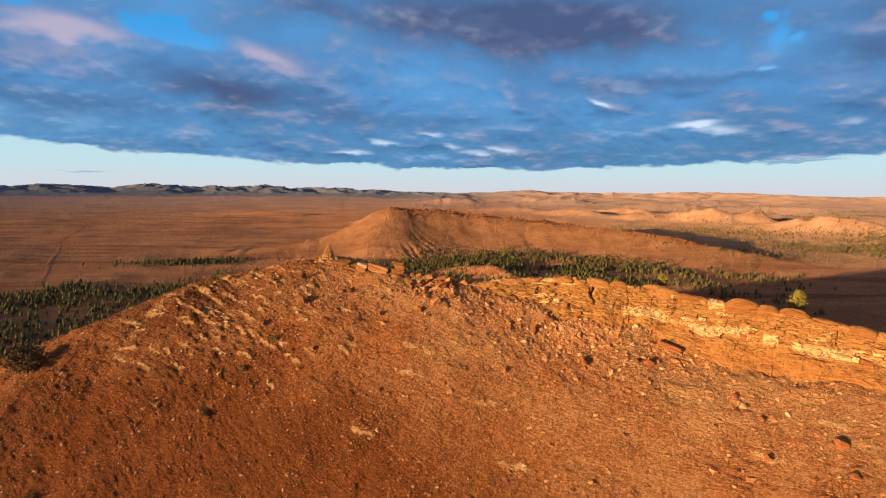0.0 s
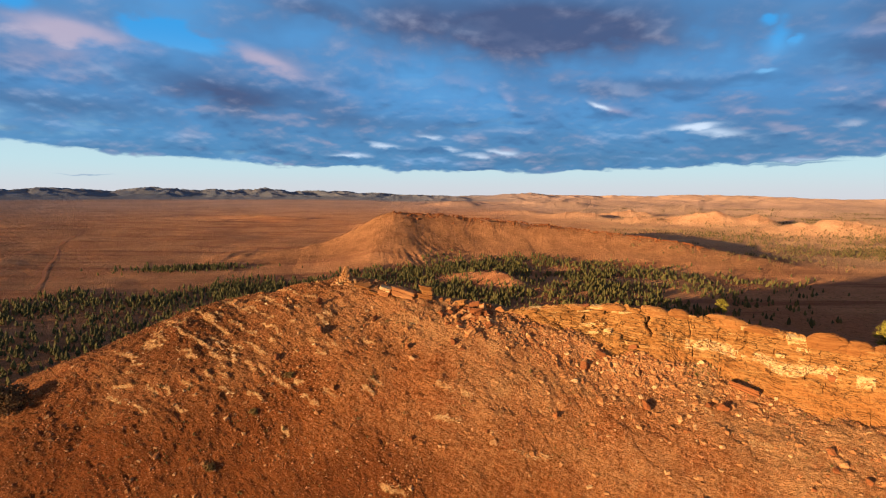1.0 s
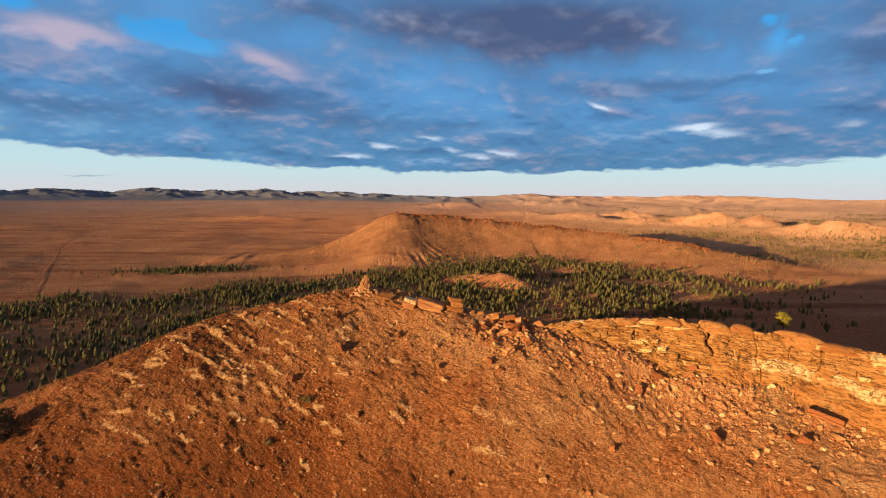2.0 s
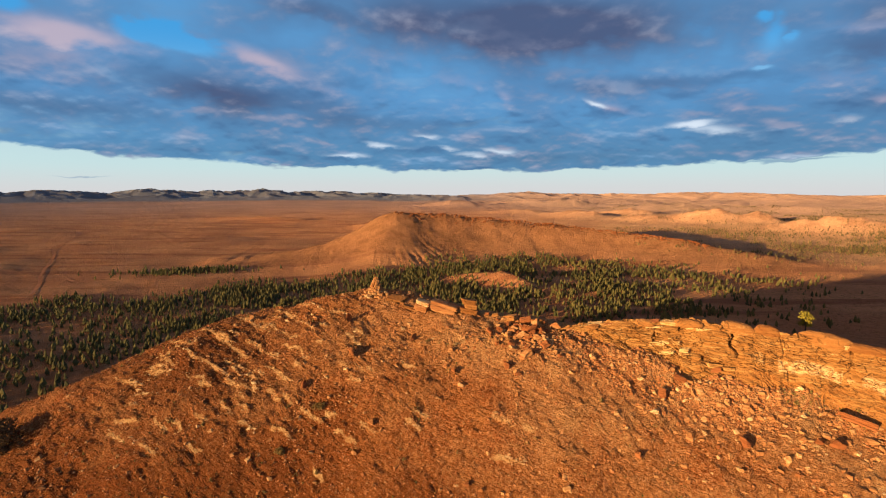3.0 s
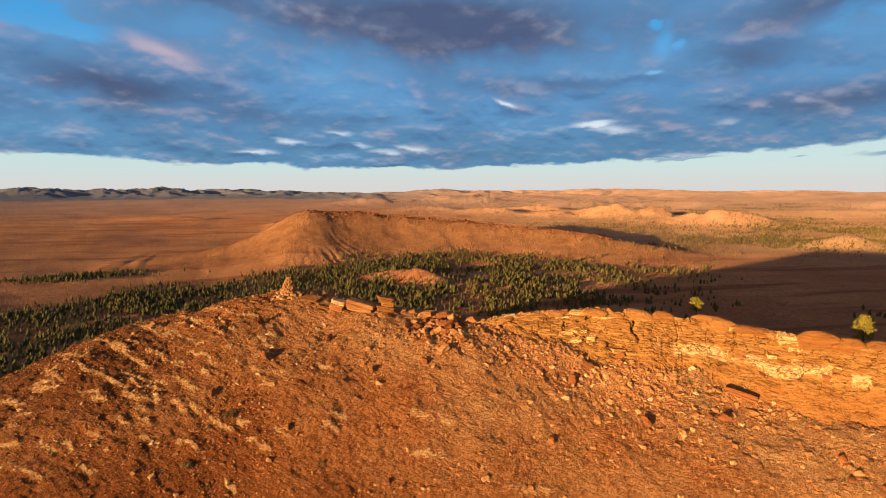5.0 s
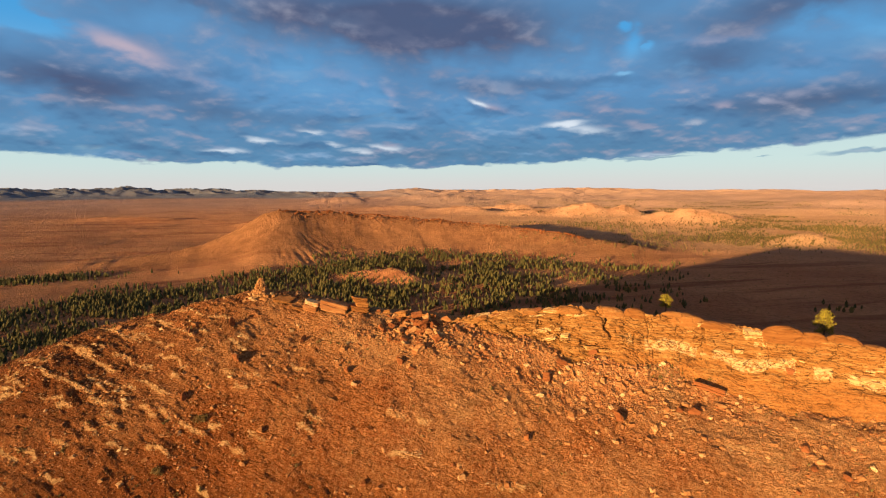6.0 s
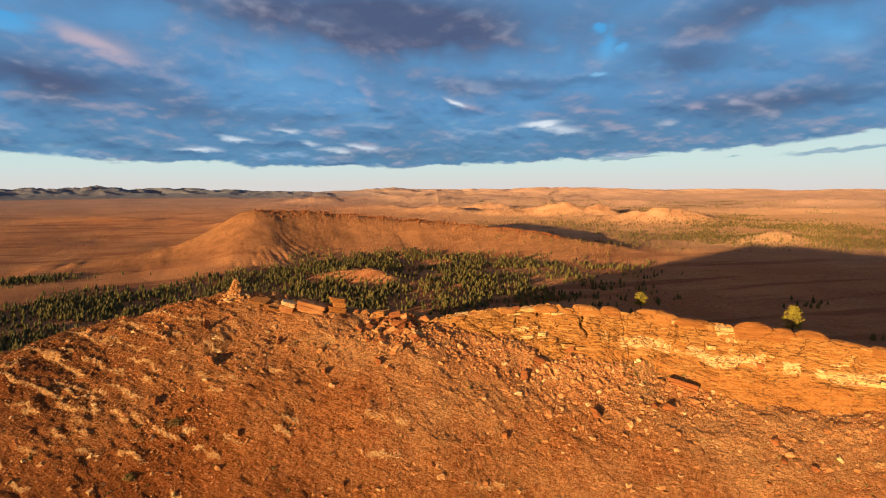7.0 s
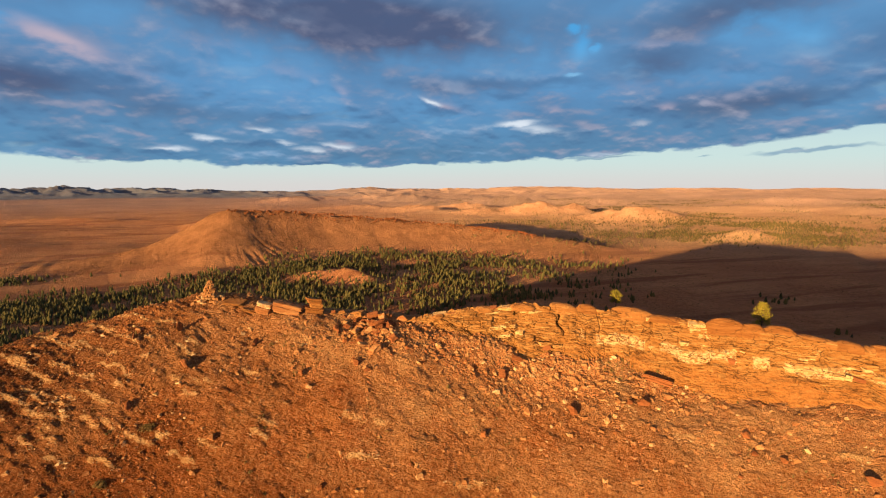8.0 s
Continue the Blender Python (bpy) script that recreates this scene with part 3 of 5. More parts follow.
PALE_ROCK = rock_material("pale_limestone", (0.40, 0.185, 0.062), (0.54, 0.30, 0.118), (0.63, 0.43, 0.215), 0.54, 0.5, 0.6)
LEDGE_ROCK = rock_material("ledge_limestone", (0.30, 0.118, 0.036), (0.52, 0.285, 0.112), (0.72, 0.52, 0.275), 0.50, 0.7, 0.5)
TALUS = rock_material("talus_stone", (0.34, 0.135, 0.045), (0.52, 0.275, 0.110), (0.70, 0.52, 0.28), 0.54, 0.4)
GRIT = rock_material("stony_grit", (0.30, 0.098, 0.030), (0.52, 0.225, 0.085), (0.68, 0.45, 0.24), 0.60, 0.3)
STONE = rock_material("loose_stone", (0.29, 0.104, 0.032), (0.52, 0.275, 0.110), (0.66, 0.46, 0.235), 0.57)


def leaf_material(name, dark, light):
    m, n, b = surface(name, 0.75, 0.2)
    g = n.add("ShaderNodeNewGeometry").outputs["Random Per Island"]
    o = n.add("ShaderNodeObjectInfo").outputs["Random"]
    f = n.math("FRACT", n.math("ADD", g, o))
    n.link(n.mix(f, dark, light), b.inputs["Base Color"])
    return m


PINE = leaf_material("pine_foliage", (0.055, 0.056, 0.018), (0.175, 0.142, 0.040))
DRY_PINE = leaf_material("dry_pine_foliage", (0.072, 0.060, 0.021), (0.200, 0.145, 0.046))
SCRUB = leaf_material("scrub_foliage", (0.12, 0.082, 0.024), (0.26, 0.160, 0.046))
GOLD = leaf_material("yellow_green_foliage", (0.15, 0.125, 0.016), (0.34, 0.275, 0.034))
DULL = leaf_material("brown_foliage", (0.07, 0.042, 0.016), (0.17, 0.090, 0.034))
STRAW = leaf_material("dry_grass", (0.21, 0.085, 0.020), (0.42, 0.205, 0.060))
BARK, _n, _b = surface("bark", 0.9)
_n.link(_n.mix(_n.noise(_n.add("ShaderNodeTexCoord").outputs["Object"], 8.0), (0.07, 0.045, 0.03), (0.16, 0.11, 0.08)), _b.inputs["Base Color"])


def thing(name, label, category, group="", at=(0, 0, 0)):
    ob = new(name)
    ob.location = at
    return tagged(ob, label, category, group)


def piece(name, me, parent, m=None, label=""):
    """A mesh object under a thing or a part of the setting; m is its pose in the world."""
    ob = new(name, me)
    ob.parent = parent
    base = parent.matrix_basis.copy()
    ob.matrix_parent_inverse = Matrix.Identity(4)
    ob.matrix_basis = base.inverted() @ m if m is not None else Matrix.Identity(4)
    return tagged(ob, label) if label else ob


def placed(x, y, z, rx, ry, rz, sx, sy, sz):
    return Matrix.LocRotScale((x, y, z), Euler((radians(rx), radians(ry), radians(rz))), (sx, sy, sz))


# ---- the ground ----
def scrub(x, y):
    """How thickly low scrub grows."""
    r = np.hypot(x, y)
    near = 0.20 + 0.45 * smooth(5, -50, x) + 0.45 * smooth(80, 58, y) * smooth(40, -30, x) + 0.35 * fbm(x / 11, y / 11, 83, 3)
    near = near * (1 - 0.75 * smooth(-28, 15, x)) + 0.5 * smooth(-24, -50, x) * smooth(86, 68, y) + 0.45 * smooth(66, 50, y) * smooth(35, -5, x)
    near = near + 0.38 * smooth(78, 68, y) * smooth(14, -4, x)
    near = near + 0.42 * smooth(74, 58, y) * smooth(34, 5, x)
    far = 0.42 + 0.32 * fbm(x / 70, y / 70, 81, 4)
    dh, zh, _, _ = along(x, y, HILL)
    far = far - 0.05 * smooth(110, 50, dh) * (zh > 8)
    return np.where(r < 160, near, far)


def stony(x, y):
    dc, _, sc, _ = along(x, y, CLIFF)
    return np.clip(smooth(-25, 30, x) * 0.65 + 0.55 * smooth(70, 90, y) + 0.6 * np.exp(-dc / 7) + 0.35 * fbm(x / 8, y / 8, 85, 3), 0, 1) * smooth(200, 120, np.hypot(x, y))


def build_ground():
    cx, cy = -8.0, 30.0
    az = np.radians(np.concatenate([np.linspace(-72, 80, 960, endpoint=False), np.linspace(80, 288, 110, endpoint=False)]))
    radii = [0.5, 6, 12]
    while radii[-1] < 22:
        radii.append(radii[-1] + 1.0)
    while radii[-1] < 76:
        radii.append(radii[-1] + 0.21)
    while radii[-1] < 100:
        radii.append(radii[-1] + 0.7)
    while radii[-1] < 4880:
        r = radii[-1]
        radii.append(r + 4.0 if 560 < r < 720 else r + 34 if r > 3500 else r * (1.017 if r < 900 else 1.019))
    rr = np.array(radii)
    R, A = np.meshgrid(rr, az, indexing="ij")
    x, y = cx + R * np.sin(A), cy + R * np.cos(A)
    z = land(x, y)
    n, k = R.shape
    verts = np.stack([x, y, z], -1).reshape(-1, 3)
    i, j = np.meshgrid(np.arange(n - 1), np.arange(k), indexing="ij")
    j2 = (j + 1) % k
    faces = np.stack([i * k + j, i * k + j2, (i + 1) * k + j2, (i + 1) * k + j], -1).reshape(-1, 4)[:, ::-1]
    me = mesh_of("ground", verts, faces)
    away = smooth(150, 330, np.hypot(x, y - 40))
    for key, value in (("scrub", scrub(x, y)), ("stony", stony(x, y)), ("plain", away),
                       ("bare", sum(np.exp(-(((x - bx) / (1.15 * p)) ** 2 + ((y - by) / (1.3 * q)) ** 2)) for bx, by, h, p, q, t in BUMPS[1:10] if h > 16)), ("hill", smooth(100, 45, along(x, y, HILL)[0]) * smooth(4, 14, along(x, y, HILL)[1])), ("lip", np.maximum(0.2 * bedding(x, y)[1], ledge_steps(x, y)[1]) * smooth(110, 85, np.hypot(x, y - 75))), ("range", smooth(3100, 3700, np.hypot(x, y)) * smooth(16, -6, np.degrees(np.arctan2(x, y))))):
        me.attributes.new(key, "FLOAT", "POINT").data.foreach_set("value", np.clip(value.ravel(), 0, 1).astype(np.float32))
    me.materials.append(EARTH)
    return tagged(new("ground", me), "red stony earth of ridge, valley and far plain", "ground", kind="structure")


ground = build_ground()


def height(x, y):
    return float(land(np.array([x]), np.array([y]))[0])


# ---- shapes of rock ----
ICO = np.array([(0, 0, -1), (0.72, -0.53, -0.45), (-0.28, -0.85, -0.45), (-0.89, 0, -0.45), (-0.28, 0.85, -0.45), (0.72, 0.53, -0.45),
                (0.28, -0.85, 0.45), (-0.72, -0.53, 0.45), (-0.72, 0.53, 0.45), (0.28, 0.85, 0.45), (0.89, 0, 0.45), (0, 0, 1)])
ICO_F = np.array([(0, 1, 2), (1, 0, 5), (0, 2, 3), (0, 3, 4), (0, 4, 5), (1, 5, 10), (2, 1, 6), (3, 2, 7), (4, 3, 8), (5, 4, 9),
                  (1, 10, 6), (2, 6, 7), (3, 7, 8), (4, 8, 9), (5, 9, 10), (6, 10, 11), (7, 6, 11), (8, 7, 11), (9, 8, 11), (10, 9, 11)])


def finer(v, f):
    """Splits each triangle in four, on the unit sphere."""
    v, seen, out = [tuple(p) for p in v], {}, []

    def half(a, b):
        key = (min(a, b), max(a, b))
        if key not in seen:
            q = np.array(v[a]) + np.array(v[b])
            v.append(tuple(q / np.linalg.norm(q)))
            seen[key] = len(v) - 1
        return seen[key]

    for a, b, c in f:
        ab, bc, ca = half(a, b), half(b, c), half(c, a)
        out += [(a, ab, ca), (ab, b, bc), (ca, bc, c), (ab, bc, ca)]
    return np.array(v), np.array(out)


BALL, BALL_F = finer(ICO, ICO_F)
rng = np.random.default_rng(11)


def broken(v, cuts, depth=(0.45, 0.85)):
    """Cuts a ball by planes, as stone breaks."""
    v = v.copy()
    for _ in range(cuts):
        n = rng.normal(size=3)
        n /= np.linalg.norm(n)
        d = rng.uniform(*depth)
        over = v @ n - d
        v -= np.outer(np.maximum(over, 0), n)
    return v * (1 + rng.uniform(-0.025, 0.025, v.shape))


CUBE = np.array([(-1, -1, -1), (1, -1, -1), (1, 1, -1), (-1, 1, -1), (-1, -1, 1), (1, -1, 1), (1, 1, 1), (-1, 1, 1.0)])
CUBE_F = np.array([(0, 2, 1), (0, 3, 2), (4, 5, 6), (4, 6, 7), (0, 1, 5), (0, 5, 4), (1, 2, 6), (1, 6, 5), (2, 3, 7), (2, 7, 6), (3, 0, 4), (3, 4, 7)])


def shard_arrays(jitter=0.32):
    """An angular broken stone, about two units across, its top smaller than its foot."""
    v = CUBE * (0.8, 0.8, 0.8) + rng.uniform(-jitter, jitter, CUBE.shape)
    v[4:, :2] = v[4:, :2] * rng.uniform(0.45, 0.95) + rng.uniform(-0.2, 0.2, 2)
    return v, CUBE_F


def shard_mesh(material, jitter=0.3):
    """A shard with chipped arrises."""
    v, f = shard_arrays(jitter)
    bm = bmesh.new()
    vs = [bm.verts.new(p) for p in v]
    for t in f:
        bm.faces.new([vs[i] for i in t])
    bmesh.ops.bevel(bm, geom=bm.edges[:], offset=0.10, segments=1, affect="EDGES")
    bmesh.ops.recalc_face_normals(bm, faces=bm.faces[:])
    me = bpy.data.meshes.new("boulder")
    bm.to_mesh(me)
    bm.free()
    me.materials.append(material)
    return me


def boulder_mesh(material, cuts=9):
    """A squared boulder, broken along a few planes and roughened."""
    v, f = finer(BALL, BALL_F)
    v = v / np.max(np.abs(v), axis=1)[:, None] ** 0.85
    v = v * (1 + 0.10 * rng.uniform(-1, 1, (1, 3)))
    v = broken(v, cuts, (0.42, 0.78)) * (1 + 0.015 * rng.uniform(-1, 1, (len(v), 1)))
    me = mesh_of("boulder", v, f, False)
    me.materials.append(material)
    return me


def rock_mesh(material, cuts=15, depth=(0.28, 0.62)):
    me = mesh_of("boulder", broken(BALL, cuts, depth), BALL_F, False)
    me.materials.append(material)
    return me


def block_arrays(levels=4, nx=4, round_=0.10, wear=0.05):
    """A weathered bed of rock, two units on a side: rounded arrises, the beds stepping in and out."""
    ring = []
    for i in range(nx):
        ring.append((-1 + 2 * i / nx, -1))
    for i in range(2):
        ring.append((1, -1 + i))
    for i in range(nx):
        ring.append((1 - 2 * i / nx, 1))
    for i in range(2):
        ring.append((-1, 1 - i))
    k = len(ring)
    vs, fs = [], []
    for lv in range(levels + 1):
        z = -1 + 2 * lv / levels
        inset = rng.uniform(0, 0.13) + (round_ if lv in (0, levels) else 0)
        for x, y in ring:
            c = np.array([x, y])
            corner = 1 - round_ * 0.8 * (abs(x) > 0.99 and abs(y) > 0.99)
            p = c * (1 - inset * np.array([0.35, 1.0])) * corner + rng.uniform(-wear, wear, 2)
            vs.append((p[0], p[1], z + rng.uniform(-wear, wear)))
    for lv in range(levels):
        for i in range(k):
            a, b = lv * k + i, lv * k + (i + 1) % k
            fs += [(a, b, b + k), (a, b + k, a + k)]
    for lv, turn in ((0, -1), (levels, 1)):
        vs.append((0, 0, -1 + 2 * lv / levels + 0.08 * turn))
        c = len(vs) - 1
        for i in range(k):
            t = (lv * k + i, lv * k + (i + 1) % k, c)
            fs.append(t if turn > 0 else t[::-1])
    return np.array(vs), np.array(fs)


def block_mesh(material, **kw):
    v, f = block_arrays(**kw)
    me = mesh_of("block", v, f, False)
    me.materials.append(material)
    return me


def dome_mesh(material):
    """A loaf of smooth weathered rock: round in front view, flat below, with faint beds."""
    nu, nv = 28, 12
    tilt, seed = rng.uniform(-0.12, 0.12), int(rng.integers(1000))
    u, v = np.meshgrid(np.arange(nu) * 2 * math.pi / nu, np.linspace(0, math.pi / 2, nv), indexing="ij")
    cu, su, cv, sv = np.cos(u), np.sin(u), np.cos(v), np.sin(v)
    x, y, z = np.sign(cu) * np.abs(cu) ** 0.8 * cv ** 0.75, np.sign(su) * np.abs(su) ** 0.7 * cv ** 0.6, sv ** 0.9
    r = 1 + 0.05 * fbm(u * 1.1 + seed, v * 1.6, 301, 3) - 0.035 * (np.abs(vnoise(z * 4 + 0.3 * x, z * 0 + seed, 303)) < 0.10)
    top = np.stack([x * r, y * r, z * r + tilt * x], -1).reshape(-1, 3)
    low = np.stack([x[:, 0] * 1.0, y[:, 0], x[:, 0] * 0 - 0.45], -1)
    i, j = np.meshgrid(np.arange(nu), np.arange(nv - 1), indexing="ij")
    i2 = (i + 1) % nu
    faces = np.stack([i * nv + j, i2 * nv + j, i2 * nv + j + 1, i * nv + j + 1], -1).reshape(-1, 4)
    a = np.arange(nu)
    b = (a + 1) % nu
    skirt = np.stack([nu * nv + a, nu * nv + b, b * nv, a * nv], -1)
    me = mesh_of("dome", np.concatenate([top, low]), np.concatenate([faces, skirt]))
    me.materials.append(material)
    return me


# ---- the rock face along the crest ----
def station(s):
    """A place along the face: top edge, its height, the foot's height and the tangent."""
    done = 0.0
    for i, (a, b) in enumerate(zip(CLIFF, CLIFF[1:])):
        dx, dy = b[0] - a[0], b[1] - a[1]
        length = math.hypot(dx, dy)
        if s <= done + length or i == len(CLIFF) - 2:
            t = (s - done) / length
            return a[0] + t * dx, a[1] + t * dy, a[2] + t * (b[2] - a[2]), FOOT[i] + t * (FOOT[i + 1] - FOOT[i]), math.degrees(math.atan2(dy, dx)), (b[2] - a[2]) / length
        done += length


def build_face():
    face = thing("rock_outcrop", "long orange sandstone outcrop in thin beds along the crest", "rock outcrop", at=(30, 80, 70))
    sand = [block_mesh(SANDSTONE, levels=5, wear=0.07, round_=0.06) for _ in range(10)]
    thin = [block_mesh(SANDSTONE, levels=2, wear=0.09, round_=0.05) for _ in range(6)]
    pale = [block_mesh(PALE_ROCK, wear=0.09, round_=0.10) for _ in range(5)]
    red = [block_mesh(RED_ROCK, round_=0.2) for _ in range(4)]
    # the weathered face itself: thin beds that stand in and out, broken by upright joints
    run = np.concatenate([np.arange(0, 58, 0.12), np.arange(58, 92, 0.3)])
    st = np.array([station(s)[:6] for s in run])
    nv = 100
    lv = np.linspace(-0.45, 1.0, nv)
    S, V = np.meshgrid(run, lv, indexing="ij")
    tall = (st[:, 2] - st[:, 3])[:, None]
    # two orders of bedding: thick beds, and thin leaves within them
    sway = 0.9 * fbm(S / 9, S * 0, 111, 3)
    thick_f = V * 6.5 + 0.5 * sway + 0.35 * np.sin(V * 11)
    bed = np.floor(thick_f)
    leaf_f = V * 27 + 2.2 * sway + 0.9 * vnoise(S / 5, V * 6, 112)
    leaf = np.floor(leaf_f)
    u = leaf_f - leaf
    wide_cell = 1.2 + 2.6 * lattice(bed, bed * 0 + 5, 7)
    cell_f = S / wide_cell + 7.3 * bed + 0.10 * vnoise(S / 0.7, V * 9, 113)
    cell = np.floor(cell_f)
    cut = np.abs(cell_f - cell - 0.5) * 2 * np.where(lattice(cell, bed, 131) > 0.35, 1.0, 0.0)
    small = np.floor(S / 0.55 + 3.7 * leaf)
    earthy = 0.5 * smooth(0.24, 0.06, V + 0.16 * fbm(S / 2.5, V * 3, 133, 3)) * smooth(15, 24, S)
    push = 0.50 * (lattice(cell, bed, 115) - 0.5) + 0.42 * (lattice(np.floor(S / 2.2 + 1.7 * leaf), leaf, 114) - 0.5) + 0.16 * (lattice(small, leaf, 135) - 0.5) + 0.10 * fbm(S / 0.5, V * 18, 116, 3) + 0.75 * fbm(S / 6.5, V * 1.5, 122, 2)
    push = push - 0.24 * smooth(0.62, 1.0, np.abs(u - 0.5) * 2) * (lattice(leaf, np.floor(S / 4.0), 137) > 0.3) - 0.30 * smooth(0.93, 1.0, cut)
    push = push * (1 - 0.75 * earthy) + earthy * (0.35 + 0.30 * fbm(S / 0.9, V * 8, 139, 4, 0.65))
    for crack, wide_, deep_ in ((19.0, 0.20, 1.2), (10.4, 0.14, 0.6), (24.4, 0.10, 0.4), (31.0, 0.12, 0.5), (38.0, 0.10, 0.4), (50.6, 0.12, 0.5)):
        push = push - deep_ * smooth(0.25, 0.5, V) * np.exp(-((S - crack - 0.5 * vnoise(V * 5, V * 0 + crack, 118)) / wide_) ** 2)
    out = 3.3 * np.maximum(1 - V, 0) ** 1.2 * np.minimum(1, tall / 4.5) + push * np.minimum(1, tall / 2.0)
    zf = st[:, 3][:, None] + V * tall + 0.5 * fbm(S / 3.0, V * 2, 117, 3) * (1 - V)
    ang = np.radians(st[:, 4])[:, None]
    ang = np.broadcast_to(np.interp(S, run, np.convolve(np.pad(ang[:, 0], 12, mode="edge"), np.ones(25) / 25, mode="valid")), S.shape)
    X, Y, Z = st[:, 0][:, None] + np.sin(ang) * out, st[:, 1][:, None] - np.cos(ang) * out, zf
    # the top runs back from the edge in low broken steps
    extra = []
    for q in (0.25, 0.6, 1.0, 1.5, 2.1, 2.8):
        s1 = run[:, None]
        lump = 0.35 * (lattice(np.floor(s1 / 1.3), np.floor(s1 * 0 + q * 1.6), 119) - 0.4) + 0.2 * fbm(s1 / 0.7, s1 * 0 + q, 120, 3)
        back = push[:, -1:] * np.minimum(1, tall / 2.0) - q
        extra.append((st[:, 0][:, None] + np.sin(ang[:, -1:]) * back, st[:, 1][:, None] - np.cos(ang[:, -1:]) * back, st[:, 2][:, None] + lump - 0.34 * max(q - 0.6, 0)))
    X, Y, Z = (np.concatenate([a, *[e[i] for e in extra]], 1) for i, a in enumerate((X, Y, Z)))
    n, k = X.shape
    i, j = np.meshgrid(np.arange(n - 1), np.arange(k - 1), indexing="ij")
    quads = np.stack([i * k + j, (i + 1) * k + j, (i + 1) * k + j + 1, i * k + j + 1], -1).reshape(-1, 4)
    me = mesh_of("face", np.stack([X, Y, Z], -1).reshape(-1, 3), quads, False)
    blank = np.zeros((n, len(extra)))
    sag = V + 0.05 * fbm(S / 3, V * 2, 141, 2)
    lime = np.concatenate([smooth(0.27, 0.31, sag) * smooth(0.53, 0.46, sag) * smooth(20, 24, S) * (lattice(np.floor(S / 1.7), np.floor(S / 1.7) * 0, 121) > 0.35), blank], 1)
    for key, value in (("lime", lime), ("earthy", np.concatenate([earthy, blank], 1))):
        me.attributes.new(key, "FLOAT", "POINT").data.foreach_set("value", value.ravel().astype(np.float32))
    me.materials.append(SANDSTONE)
    piece("face", me, face, Matrix.Identity(4), "bedded orange sandstone face")
    # blocks that stand proud of it
    beds = 10
    for k in range(beds):
        f = (k + 0.5) / beds
        s = rng.uniform(0, 1.5)
        while s < 84:
            length = rng.uniform(0.7, 2.2) if k not in (3, 4) else rng.uniform(0.6, 1.5)
            x, y, zt, zf, turn, dip = station(s + length / 2)
            tall = zt - zf
            thick = tall / beds * rng.uniform(0.7, 1.25)
            out = 3.3 * (1 - f) ** 1.2 * min(1, tall / 4.5) + rng.uniform(-0.15, 0.25)
            a = radians(turn)
            nx, ny = math.sin(a), -math.cos(a)
            deep = 0.8
            kind = pale if (k in (3, 4) and s > 22 and rng.random() < 0.6) else red if (k >= 9 and rng.random() < 0.35) or (k in (2, 3) and s > 16 and rng.random() < 0.25) else thin if rng.random() < 0.35 else sand
            if rng.random() < (0.5 if k in (3, 9) else 0.0 if k < 3 and s > 18 else 0.24) and tall > 0.25:
                piece("block", kind[rng.integers(len(kind))], face, placed(x + nx * (out - deep), y + ny * (out - deep), zf + tall * f + rng.uniform(-0.1, 0.1), rng.uniform(-6, 6), -math.degrees(math.atan(dip)) + rng.uniform(-4, 4),
                      turn + rng.uniform(-14, 14), length * 0.5, deep, thick * 0.5))
            s += length
    # rounded caps on the top edge: length along the face, half width, height
    for s, w, h, back in ((3.0, 0.9, 0.5, 0.4), (9.4, 1.2, 0.6, 0.5), (14.3, 1.5, 0.8, 0.5), (19.9, 1.75, 1.15, 0.4), (22.9, 1.3, 1.25, 0.4), (28.4, 2.4, 1.4, 0.5), (33.0, 2.6, 0.7, 0.8), (39.7, 1.95, 1.9, 0.4), (42.8, 1.3, 1.5, 0.3),
                          (45.8, 1.8, 1.6, 0.5), (50.0, 2.4, 0.75, 0.7), (53.0, 1.5, 0.9, 0.4), (55.0, 0.6, 0.8, 0.4), (56.6, 1.5, 1.2, 0.6), (61, 2.0, 1.2, 0.6), (66, 2.2, 1.0, 0.6)):
        x, y, zt, zf, turn, dip = station(s)
        a = radians(turn)
        m = placed(x - math.sin(a) * back, y + math.cos(a) * back, zt - 0.30, rng.uniform(-4, 4), math.degrees(-dip) + rng.uniform(-3, 3), turn + rng.uniform(-8, 8), w * 1.12, 1.15, h * 0.72)
        piece("cap_rock", dome_mesh(CAP_ROCK), face, m, "rounded red sandstone cap")
    return face


build_face()


# ---- slabs and boulders on the crest and the slope ----
def loose(name, me, label, x, y, sx, sy, sz, tilt=(0, 0, 0), sink=0.25, group=""):
    ob = new(name, me)
    ob.matrix_basis = placed(x, y, height(x, y) + sz * (1 - 2 * sink), *tilt, sx, sy, sz)
    return tagged(ob, label, "rock", group)


